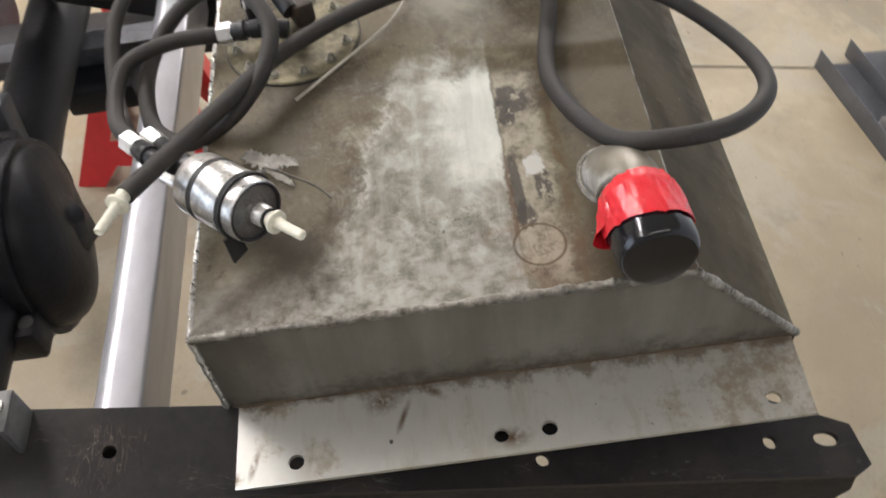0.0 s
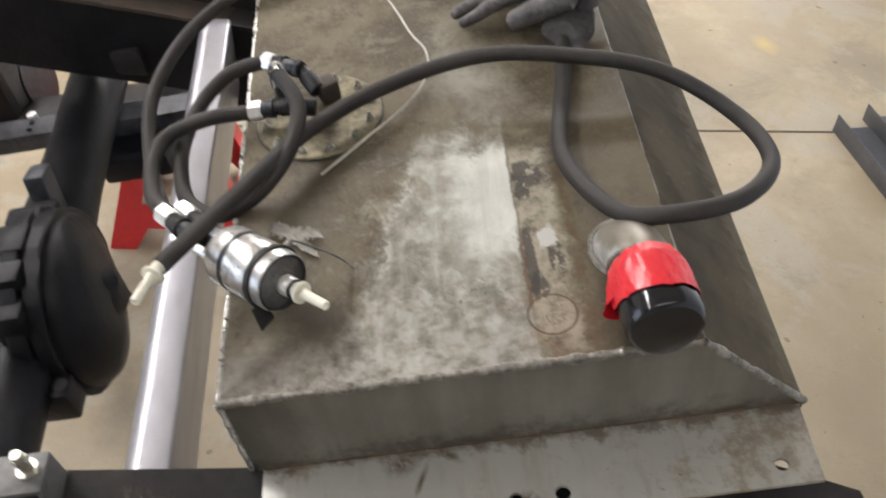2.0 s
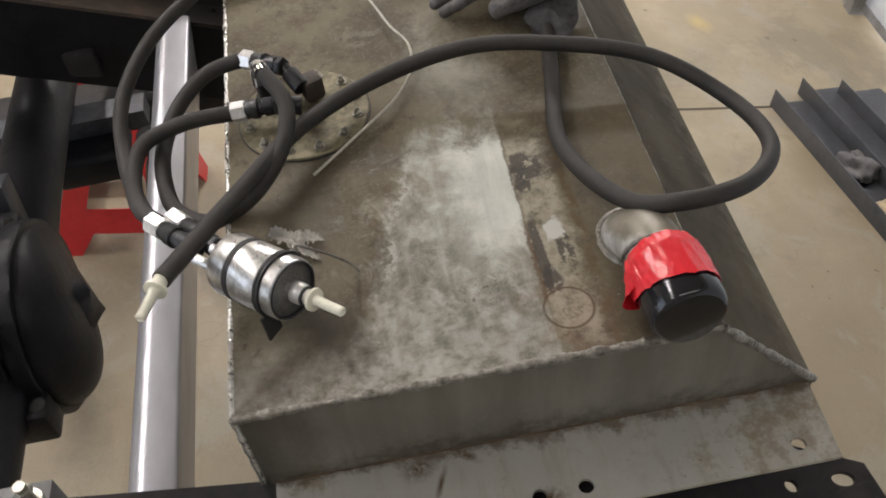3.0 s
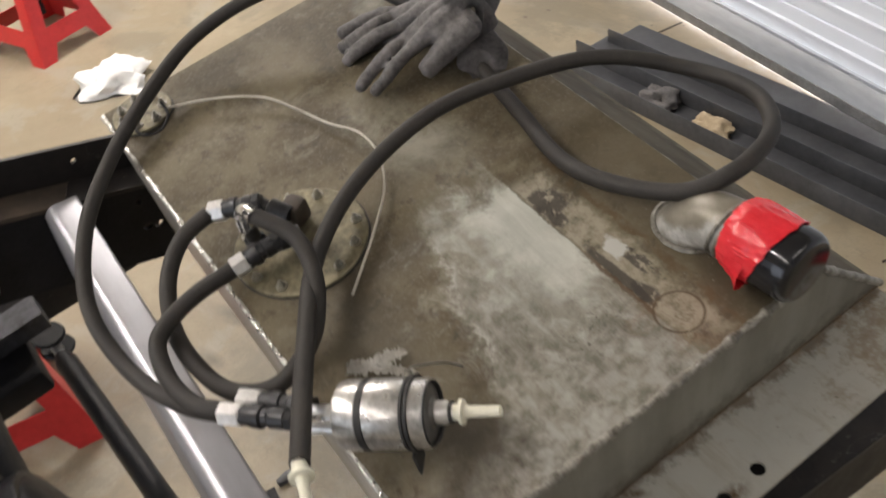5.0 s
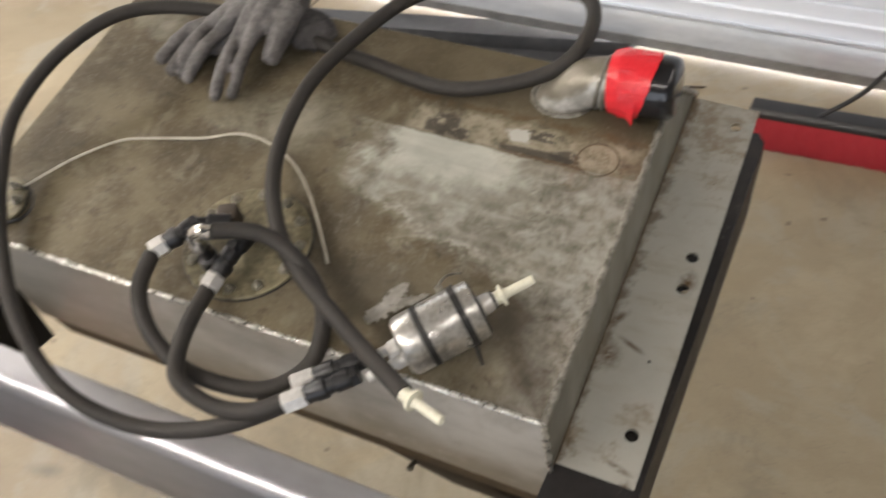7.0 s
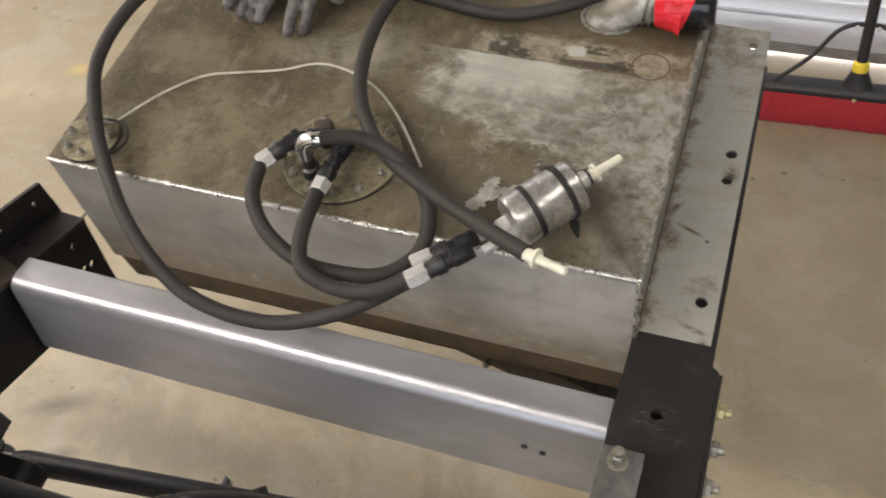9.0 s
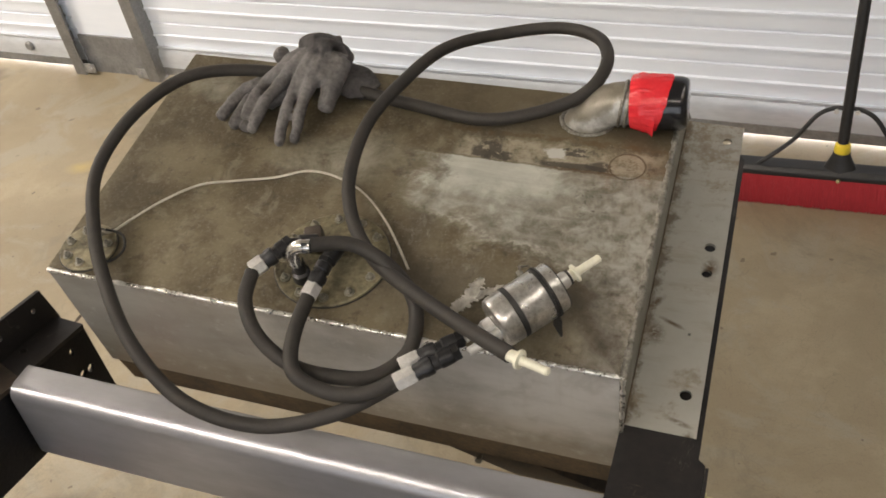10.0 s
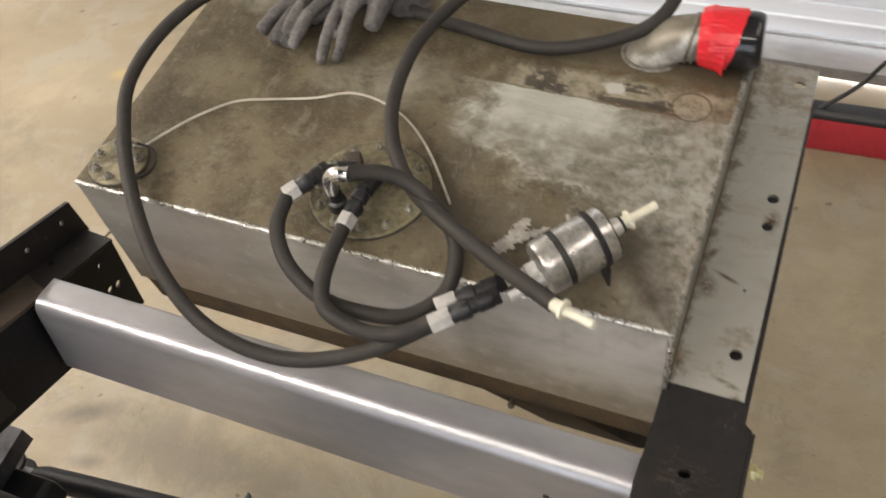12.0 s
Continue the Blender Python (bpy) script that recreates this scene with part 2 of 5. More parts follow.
    c = mixed(nt, times(nt, rust, 0.42), c, (0.15, 0.085, 0.04))
    c = mixed(nt, times(nt, blob(nt, -0.030, 0.285, 0.05, 0.03, 0.9, 0, 0.4, 14), 0.12), c, (0.30, 0.15, 0.105))
    ringd, ringi = blob(nt, -0.045, 0.276, 0.0220, 0.0220, 0.08, 0, 0.03, 60), blob(nt, -0.045, 0.276, 0.0198, 0.0198, 0.08, 0, 0.03, 60)
    c = mixed(nt, times(nt, ringi, ramp01(nt, mid, 0.3, 0.5), 0.15), c, (0.31, 0.26, 0.19))
    c = mixed(nt, times(nt, arith(nt, "SUBTRACT", ringd, ringi, True), ramp01(nt, mid, 0.30, 0.46), 0.9), c, (0.085, 0.056, 0.030))
    scr = times(nt, blob(nt, -0.045, 0.276, 0.017, 0.015, 0.3, 0, 0.1, 30), ramp01(nt, arith(nt, "ABSOLUTE", arith(nt, "SUBTRACT", grain(nt, coords(nt, (60, 120, 1), turn=0.4), 1.0, 2, 0.5), 0.5)), 0.03, 0.0))
    c = mixed(nt, times(nt, scr, 0.5), c, (0.10, 0.07, 0.04))
    nt.links.new(c, b.inputs["Base Color"])
    rough = arith(nt, "ADD", arith(nt, "MULTIPLY", mid, 0.30), arith(nt, "SUBTRACT", 0.40, arith(nt, "MULTIPLY", wiped, 0.15)))
    nt.links.new(rough, b.inputs["Roughness"])
    nt.links.new(arith(nt, "ADD", arith(nt, "MULTIPLY", wiped, 0.40), 0.04), b.inputs["Metallic"])
    nt.links.new(arith(nt, "ADD", arith(nt, "MULTIPLY", wiped, 0.25), 0.25), b.inputs["Specular IOR Level"])
    bumped(nt, b, arith(nt, "ADD", arith(nt, "MULTIPLY", fine, 0.4), mid), 0.22, 0.0012)
    return m


def flange_material():
    """Pale aluminium with brown stains, specks and a grimy seam."""
    m, nt, b = material("stained_aluminium_flange")
    v = coords(nt)
    sep = nt.nodes.new("ShaderNodeSeparateXYZ")
    nt.links.new(v, sep.inputs[0])
    x, y = sep.outputs[0], sep.outputs[1]
    coarse, mid, fine = grain(nt, v, 14, 8, 0.65), grain(nt, v, 60, 8, 0.75), grain(nt, v, 190, 5, 0.7)
    c = mixed(nt, coarse, (0.42, 0.418, 0.378), (0.60, 0.60, 0.56))
    c = mixed(nt, times(nt, ramp01(nt, arith(nt, "ADD", coarse, arith(nt, "MULTIPLY", mid, 0.6)), 0.86, 1.02), 0.6), c, (0.27, 0.205, 0.125))
    c = mixed(nt, times(nt, ramp01(nt, grain(nt, coords(nt, (7, 38, 1)), 1.0, 7, 0.65), 0.50, 0.68), 0.4), c, (0.33, 0.275, 0.19))
    seam = arith(nt, "ADD", x, arith(nt, "MULTIPLY", arith(nt, "SUBTRACT", grain(nt, v, 38, 8, 0.72), 0.5), 0.06))
    c = mixed(nt, times(nt, ramp01(nt, seam, 0.012, 0.0), 0.75), c, (0.12, 0.085, 0.048))
    rusty = times(nt, ramp01(nt, y, 0.26, 0.40), ramp01(nt, arith(nt, "ADD", coarse, mid), 0.94, 1.12))
    c = mixed(nt, times(nt, rusty, 0.5), c, (0.25, 0.175, 0.10))
    c = mixed(nt, times(nt, ramp01(nt, y, 0.24, 0.36), ramp01(nt, grain(nt, coords(nt, (1, 1, 1), (0.13, 0.07, 0.0413), 0.63), 210, 5, 0.7), 0.64, 0.70)), c, (0.09, 0.06, 0.03))
    for bx, by, rx, ry, t in ((0.012, 0.135, 0.014, 0.020, 0.3), (0.030, 0.150, 0.004, 0.022, 1.2), (0.008, 0.175, 0.006, 0.018, -0.6), (0.060, 0.235, 0.012, 0.02, 0), (0.055, 0.028, 0.004, 0.018, 1.3), (0.066, 0.012, 0.007, 0.01, 0)):
        c = mixed(nt, times(nt, blob(nt, bx, by, rx, ry, 0.8, t, 0.5, 60), ramp01(nt, mid, 0.36, 0.55)), c, (0.13, 0.085, 0.045))
    nt.links.new(c, b.inputs["Base Color"])
    nt.links.new(arith(nt, "ADD", arith(nt, "MULTIPLY", mid, 0.3), 0.26), b.inputs["Roughness"])
    b.inputs["Metallic"].default_value = 0.7
    bumped(nt, b, fine, 0.12, 0.0006)
    return m


def black_paint(name="worn_black_chassis_paint", scraped=()):
    """Black chassis paint with dusty smudges and fine scratches down to grey; scraped: places with tan scratches round a hole."""
    m, nt, b = material(name)
    v = coords(nt)
    coarse, mid = grain(nt, v, 11, 8, 0.65), grain(nt, v, 70, 6, 0.7)
    c = mixed(nt, mid, (0.011, 0.0102, 0.0105), (0.030, 0.027, 0.026))
    c = mixed(nt, times(nt, ramp01(nt, coarse, 0.48, 0.66), 0.7), c, (0.040, 0.034, 0.030))
    scratch = ramp01(nt, arith(nt, "ABSOLUTE", arith(nt, "SUBTRACT", grain(nt, coords(nt, (30, 9, 9), turn=0.5), 1.0, 3, 0.6), 0.5)), 0.004, 0.0)
    c = mixed(nt, times(nt, scratch, ramp01(nt, coarse, 0.45, 0.6), 0.6), c, (0.13, 0.12, 0.11))
    for x, y, r in scraped:
        near = blob(nt, x, y, r, r * 1.2, 0.7, 0.3, 0.5, 40)
        for turn in (0.4, 1.7, 2.6):
            line = ramp01(nt, arith(nt, "ABSOLUTE", arith(nt, "SUBTRACT", grain(nt, coords(nt, (20, 130, 20), turn=turn), 1.0, 2, 0.5), 0.5)), 0.010, 0.0)
            c = mixed(nt, times(nt, near, line, 0.45), c, (0.22, 0.16, 0.12))
    nt.links.new(c, b.inputs["Base Color"])
    nt.links.new(arith(nt, "ADD", arith(nt, "MULTIPLY", coarse, 0.3), 0.32), b.inputs["Roughness"])
    b.inputs["Specular IOR Level"].default_value = 0.2
    bumped(nt, b, mid, 0.2, 0.001)
    return m


def concrete_material():
    m, nt, b = material("stained_concrete")
    v = coords(nt)
    big, mid, fine = grain(nt, v, 1.3, 8, 0.6, 0.3), grain(nt, v, 7, 9, 0.65), grain(nt, v, 180, 4, 0.6)
    c = mixed(nt, steps(nt, big, (0.36, 0.0), (0.66, 1.0)), (0.24, 0.194, 0.126), (0.368, 0.310, 0.212))
    c = mixed(nt, arith(nt, "MULTIPLY", steps(nt, mid, (0.44, 1.0), (0.6, 0.0)), 0.5), c, (0.235, 0.185, 0.115))
    c = mixed(nt, times(nt, ramp01(nt, grain(nt, v, 3.4, 9, 0.68, 0.8), 0.50, 0.60), 0.6), c, (0.30, 0.272, 0.213))
    c = mixed(nt, times(nt, ramp01(nt, grain(nt, v, 2.1, 10, 0.72, 0.4), 0.52, 0.62), 0.6), c, (0.185, 0.160, 0.112))
    c = mixed(nt, times(nt, ramp01(nt, arith(nt, "ABSOLUTE", arith(nt, "SUBTRACT", grain(nt, v, 5, 4, 0.6, 0.6), 0.5)), 0.006, 0.0), 0.3), c, (0.17, 0.14, 0.095))
    c = mixed(nt, steps(nt, grain(nt, v, 2.6, 3, 0.5), (0.70, 0.0), (0.76, 0.55)), c, (0.135, 0.098, 0.06))
    c = mixed(nt, arith(nt, "MULTIPLY", steps(nt, fine, (0.35, 1.0), (0.5, 0.0)), 0.25), c, (0.20, 0.16, 0.105))
    c = mixed(nt, steps(nt, grain(nt, v, 24, 2, 0.4), (0.735, 0.0), (0.755, 0.8)), c, (0.13, 0.10, 0.07))
    # first blob paints the offcut's shadow on the floor; the rest are dark patches
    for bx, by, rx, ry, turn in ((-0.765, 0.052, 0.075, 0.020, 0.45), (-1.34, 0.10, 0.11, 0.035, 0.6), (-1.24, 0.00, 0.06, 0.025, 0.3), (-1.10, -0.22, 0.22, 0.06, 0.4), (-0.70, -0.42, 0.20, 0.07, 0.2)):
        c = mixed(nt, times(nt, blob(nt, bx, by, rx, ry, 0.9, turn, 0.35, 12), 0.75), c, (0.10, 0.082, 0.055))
    c = mixed(nt, times(nt, blob(nt, -2.28, 1.22, 0.07, 0.045, 0.9, 0.3, 0.4, 14), 0.55), c, (0.50, 0.36, 0.10))
    nt.links.new(c, b.inputs["Base Color"])
    nt.links.new(steps(nt, mid, (0.3, 0.38), (0.7, 0.6)), b.inputs["Roughness"])
    bumped(nt, b, arith(nt, "ADD", mid, fine), 0.15, 0.002)
    return m


def drawn_steel(name, dark, light, rough=0.3):
    """Bare drawn steel: faint streaks along its length, dull smudges and a few brown marks."""
    m, nt, b = material(name)
    fine = grain(nt, coords(nt, (3, 260, 260)), 1.0, 3, 0.5)
    smudge = grain(nt, coords(nt, (1.2, 3, 3)), 7, 7, 0.6)
    f = arith(nt, "ADD", arith(nt, "MULTIPLY", fine, 0.08), arith(nt, "MULTIPLY", smudge, 0.92))
    c = steps(nt, f, (0.36, dark), (0.64, light))
    c = mixed(nt, times(nt, ramp01(nt, grain(nt, coords(nt, (1, 2, 2)), 6, 5, 0.6), 0.52, 0.72), 0.2), c, (0.28, 0.258, 0.23))
    nt.links.new(c, b.inputs["Base Color"])
    nt.links.new(steps(nt, smudge, (0.3, rough + 0.02), (0.7, rough - 0.015)), b.inputs["Roughness"])
    b.inputs["Metallic"].default_value = 0.7
    return m


def side_material():
    """Dull sheet aluminium, smeared with brown dirt that runs down from the top edge and up from the seam."""
    m, nt, b = material("dull_aluminium_side")
    v = coords(nt)
    sep = nt.nodes.new("ShaderNodeSeparateXYZ")
    nt.links.new(v, sep.inputs[0])
    x, z = sep.outputs[0], sep.outputs[2]
    coarse, mid = grain(nt, coords(nt, (1, 1, 2.2)), 7, 7, 0.62), grain(nt, v, 45, 8, 0.72)
    runs = grain(nt, coords(nt, (38, 1, 4)), 1.0, 6, 0.65)
    c = mixed(nt, ramp01(nt, coarse, 0.34, 0.66), (0.35, 0.34, 0.315), (0.52, 0.512, 0.485))
    c = mixed(nt, times(nt, ramp01(nt, runs, 0.50, 0.72), ramp01(nt, z, -0.17, 0.0), 0.25), c, (0.24, 0.215, 0.175))
    c = mixed(nt, times(nt, ramp01(nt, arith(nt, "ADD", z, arith(nt, "MULTIPLY", arith(nt, "SUBTRACT", mid, 0.5), 0.12)), -0.135, -0.185), 0.55), c, (0.22, 0.18, 0.125))
    film = arith(nt, "ADD", x, arith(nt, "MULTIPLY", arith(nt, "SUBTRACT", grain(nt, v, 12, 8, 0.66), 0.5), 0.5))
    c = mixed(nt, times(nt, ramp01(nt, film, -0.22, -0.46), 0.5), c, (0.225, 0.20, 0.15))
    c = mixed(nt, times(nt, ramp01(nt, grain(nt, coords(nt, (1, 1, 1), (0.3, 0, 0.1)), 17, 7, 0.6, 0.5), 0.54, 0.68), 0.35), c, (0.25, 0.235, 0.20))
    c = mixed(nt, times(nt, ramp01(nt, mid, 0.56, 0.72), 0.4), c, (0.62, 0.615, 0.60))
    nt.links.new(c, b.inputs["Base Color"])
    nt.links.new(arith(nt, "ADD", arith(nt, "MULTIPLY", mid, 0.25), 0.24), b.inputs["Roughness"])
    b.inputs["Metallic"].default_value = 0.38
    bumped(nt, b, coarse, 0.12, 0.003)
    return m


def chamfer_material():
    """Aluminium under olive grime: rubbed paler along the lower bend, scuffed and streaked down the slope."""
    m, nt, b = material("olive_grime_on_aluminium")
    v = coords(nt)
    sep = nt.nodes.new("ShaderNodeSeparateXYZ")
    nt.links.new(v, sep.inputs[0])
    z = sep.outputs[2]
    coarse, mid, fine = grain(nt, v, 8, 7, 0.6), grain(nt, v, 40, 8, 0.7), grain(nt, v, 160, 4, 0.6)
    runs = grain(nt, coords(nt, (34, 5, 5)), 1.0, 7, 0.65)
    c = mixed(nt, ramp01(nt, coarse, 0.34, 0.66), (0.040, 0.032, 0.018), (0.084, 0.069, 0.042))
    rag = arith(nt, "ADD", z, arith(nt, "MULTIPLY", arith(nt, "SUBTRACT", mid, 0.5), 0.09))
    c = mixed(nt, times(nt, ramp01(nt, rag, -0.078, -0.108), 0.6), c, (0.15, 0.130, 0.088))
    c = mixed(nt, times(nt, ramp01(nt, runs, 0.52, 0.70), 0.30), c, (0.12, 0.106, 0.076))
    c = mixed(nt, times(nt, ramp01(nt, fine, 0.62, 0.72), ramp01(nt, coarse, 0.45, 0.6), 0.5), c, (0.26, 0.245, 0.20))
    nt.links.new(c, b.inputs["Base Color"])
    nt.links.new(arith(nt, "ADD", arith(nt, "MULTIPLY", mid, 0.3), 0.52), b.inputs["Roughness"])
    b.inputs["Metallic"].default_value = 0.0
    b.inputs["Specular IOR Level"].default_value = 0.14
    bumped(nt, b, mid, 0.12, 0.001)
    return m


def end_material():
    """Aluminium end sheet under brown-olive grime: soft streaks, paler rubbed spots, rust-brown along the seam."""
    m, nt, b = material("grimy_aluminium_end")
    v = coords(nt)
    sep = nt.nodes.new("ShaderNodeSeparateXYZ")
    nt.links.new(v, sep.inputs[0])
    y, z = sep.outputs[1], sep.outputs[2]
    coarse, mid = grain(nt, v, 9, 7, 0.6), grain(nt, v, 55, 8, 0.72)
    runs = grain(nt, coords(nt, (1, 26, 4)), 1.0, 6, 0.6)
    rag = arith(nt, "MULTIPLY", arith(nt, "SUBTRACT", grain(nt, v, 26, 8, 0.7), 0.5), 0.12)
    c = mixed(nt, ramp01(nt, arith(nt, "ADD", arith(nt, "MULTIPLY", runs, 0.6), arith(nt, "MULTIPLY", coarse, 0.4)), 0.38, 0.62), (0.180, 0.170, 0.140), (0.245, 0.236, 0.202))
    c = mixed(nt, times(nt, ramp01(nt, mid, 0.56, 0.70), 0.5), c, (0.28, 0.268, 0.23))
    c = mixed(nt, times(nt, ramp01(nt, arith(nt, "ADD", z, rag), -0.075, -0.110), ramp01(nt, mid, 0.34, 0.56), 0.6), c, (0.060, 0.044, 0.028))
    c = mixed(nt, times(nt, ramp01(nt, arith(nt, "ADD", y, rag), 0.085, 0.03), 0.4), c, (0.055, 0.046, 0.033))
    c = mixed(nt, times(nt, ramp01(nt, grain(nt, coords(nt, (1, 1, 1), (0.0417, 0.07, 0.03), 0.41), 260, 5, 0.7), 0.65, 0.71), 0.5), c, (0.24, 0.22, 0.18))
    nt.links.new(c, b.inputs["Base Color"])
    nt.links.new(arith(nt, "ADD", arith(nt, "MULTIPLY", mid, 0.2), 0.45), b.inputs["Roughness"])
    b.inputs["Metallic"].default_value = 0.6
    b.inputs["Specular IOR Level"].default_value = 0.3
    bumped(nt, b, mid, 0.1, 0.0008)
    return m


def neck_material():
    """Aluminium pipe rubbed pale along its flank, with olive grime caked on its crown and round the collar."""
    m, nt, b = material("smeared_aluminium_neck")
    v = coords(nt)
    sep = nt.nodes.new("ShaderNodeSeparateXYZ")
    nt.links.new(v, sep.inputs[0])
    mid, coarse = grain(nt, v, 60, 8, 0.7), grain(nt, v, 22, 6, 0.6)
    rag = arith(nt, "MULTIPLY", arith(nt, "SUBTRACT", coarse, 0.5), 0.05)
    c = mixed(nt, ramp01(nt, mid, 0.34, 0.62), (0.36, 0.355, 0.325), (0.62, 0.615, 0.585))
    height = arith(nt, "SUBTRACT", sep.outputs[2], arith(nt, "MULTIPLY", arith(nt, "ADD", sep.outputs[0], 0.11), 0.60))
    crown = ramp01(nt, arith(nt, "ADD", height, rag), 0.010, 0.022)
    c = mixed(nt, times(nt, crown, 0.85), c, mixed(nt, mid, (0.10, 0.082, 0.050), (0.24, 0.21, 0.155)))
    collar = ramp01(nt, arith(nt, "ADD", sep.outputs[0], rag), -0.074, -0.062)
    c = mixed(nt, times(nt, collar, ramp01(nt, mid, 0.40, 0.58), 0.6), c, (0.15, 0.125, 0.085))
    c = mixed(nt, times(nt, ramp01(nt, arith(nt, "ADD", sep.outputs[2], rag), 0.010, 0.002), 0.6), c, (0.16, 0.14, 0.10))
    nt.links.new(c, b.inputs["Base Color"])
    nt.links.new(arith(nt, "ADD", arith(nt, "MULTIPLY", mid, 0.3), 0.26), b.inputs["Roughness"])
    b.inputs["Metallic"].default_value = 0.3
    bumped(nt, b, mid, 0.15, 0.0008)
    return m


MAT_TOP = tank_top_material()
MAT_SIDE = side_material()
MAT_END = end_material()
MAT_CHAMFER = chamfer_material()
MAT_LOW = simple("rusty_dirt_coated_underside", (0.035, 0.026, 0.017), (0.13, 0.09, 0.05), 28, (0.7, 0.9), 0.0, 0.5)
MAT_FLANGE = flange_material()
MAT_WELD = simple("bright_aluminium_weld", (0.36, 0.345, 0.31), (0.82, 0.81, 0.77), 80, (0.19, 0.40), 0.85, 0.5, (1, 1, 1), 4)
MAT_WELD_DULL = simple("grimy_weld", (0.075, 0.066, 0.048), (0.34, 0.325, 0.285), 50, (0.36, 0.52), 0.45, 0.4, (1, 1, 1), 4)
MAT_BLACK = black_paint()
MAT_RAIL = black_paint("scratched_black_rail_paint", ((0.038, -0.086, 0.030),))
MAT_RUSTY = simple("dusty_brown_black_paint", (0.022, 0.017, 0.013), (0.080, 0.060, 0.043), 20, (0.5, 0.75), 0.0, 0.3)
MAT_AXLE = simple("black_axle_paint", (0.004, 0.004, 0.005), (0.012, 0.012, 0.014), 22, (0.36, 0.56), 0.0, 0.5, (1, 1, 1), 7, 0.003, 0.2)
MAT_BEAM = drawn_steel("bare_steel_beam", (0.34, 0.34, 0.356), (0.43, 0.43, 0.455), 0.37)
MAT_HOSE = simple("black_braided_rubber_hose", (0.013, 0.0113, 0.0095), (0.034, 0.0292, 0.0242), 60, (0.58, 0.76), 0.0, 0.4, (1, 1, 1), 8, 0.0008)
MAT_NUT = simple("worn_silver_fitting", (0.56, 0.55, 0.53), (0.84, 0.835, 0.82), 40, (0.26, 0.40), 0.6, 0.05)
MAT_CHROME = simple("chrome_fitting", (0.55, 0.53, 0.50), (0.8, 0.79, 0.77), 60, (0.12, 0.25), 0.95, 0.1)
MAT_FIT = simple("black_anodised_fitting", (0.008, 0.008, 0.009), (0.03, 0.03, 0.032), 60, (0.28, 0.42), 0.3, 0.1)
MAT_FILTER = simple("dirty_satin_canister", (0.30, 0.29, 0.265), (0.80, 0.795, 0.78), 34, (0.38, 0.22), 0.88, 0.10, (1, 1, 1), 6)
MAT_RUBBER = simple("black_rubber", (0.010, 0.010, 0.010), (0.03, 0.029, 0.027), 40, (0.45, 0.65), 0.0, 0.2)
MAT_PLUG = simple("cream_plastic", (0.62, 0.60, 0.48), (0.78, 0.76, 0.62), 60, (0.35, 0.5), 0.0, 0.1)
MAT_PLATE = simple("tarnished_olive_zinc", (0.030, 0.024, 0.014), (0.31, 0.275, 0.175), 24, (0.34, 0.55), 0.3, 0.35)
MAT_BOLT = simple("zinc_bolt", (0.20, 0.19, 0.155), (0.48, 0.465, 0.40), 150, (0.28, 0.45), 0.85, 0.2)
MAT_DULLBOLT = simple("dull_zinc_bolt", (0.16, 0.15, 0.13), (0.34, 0.33, 0.29), 120, (0.35, 0.5), 0.7, 0.2)
MAT_BRASS = simple("yellow_zinc_bolt", (0.42, 0.37, 0.18), (0.65, 0.60, 0.34), 120, (0.25, 0.4), 0.8, 0.2)
MAT_TAPE = simple("red_duct_tape", (0.60, 0.017, 0.027), (0.74, 0.036, 0.047), 45, (0.12, 0.24), 0.0, 0.8, (1, 1, 1), 5, 0.0012)
MAT_CAP = simple("glossy_black_cap", (0.006, 0.006, 0.007), (0.014, 0.014, 0.016), 20, (0.08, 0.18), 0.0, 0.05)
MAT_NECK = neck_material()
MAT_GLOVE = simple("grey_coated_knit", (0.042, 0.039, 0.038), (0.165, 0.154, 0.149), 40, (0.46, 0.68), 0.0, 0.9, (1, 1, 1), 5, 0.003)
MAT_CUFF = simple("dark_grey_knit_cuff", (0.060, 0.056, 0.056), (0.175, 0.165, 0.163), 40, (0.6, 0.8), 0.0, 0.8, (1, 1, 1), 6)
MAT_WIRE = simple("pale_wire_insulation", (0.36, 0.33, 0.27), (0.55, 0.52, 0.44), 60, (0.4, 0.6), 0.0, 0.2)
MAT_DOOR = simple("white_painted_steel", (0.79, 0.855, 0.95), (0.85, 0.91, 1.0), 3, (0.3, 0.42), 0.0, 0.05, (0.4, 1, 4), 5)
MAT_GALV = simple("galvanised_steel", (0.34, 0.35, 0.36), (0.55, 0.56, 0.57), 18, (0.3, 0.48), 0.75, 0.15)
MAT_ZINC = simple("pale_zinc_sheet", (0.50, 0.54, 0.59), (0.68, 0.72, 0.77), 9, (0.32, 0.46), 0.35, 0.1, (0.3, 1, 1))
MAT_GALV_DARK = simple("weathered_galvanised_steel", (0.20, 0.205, 0.21), (0.34, 0.345, 0.35), 18, (0.4, 0.55), 0.5, 0.15)
MAT_WALL = simple("plain_grey_wall", (0.46, 0.44, 0.40), (0.54, 0.52, 0.47), 2, (0.7, 0.85), 0.0, 0.1)
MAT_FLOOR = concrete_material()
MAT_WHITE = simple("white_paper", (0.74, 0.74, 0.72), (0.86, 0.86, 0.84), 20, (0.6, 0.8), 0.0, 0.2)
MAT_PAPER = simple("dirty_pale_paper", (0.42, 0.40, 0.35), (0.68, 0.66, 0.61), 60, (0.7, 0.9), 0.0, 0.2)
MAT_ANGLE = simple("grey_primed_steel_angle", (0.050, 0.052, 0.057), (0.10, 0.103, 0.110), 9, (0.35, 0.5), 0.25, 0.12)
MAT_RAG = simple("tan_rag", (0.34, 0.26, 0.16), (0.52, 0.42, 0.28), 30, (0.8, 0.95), 0.0, 0.5)
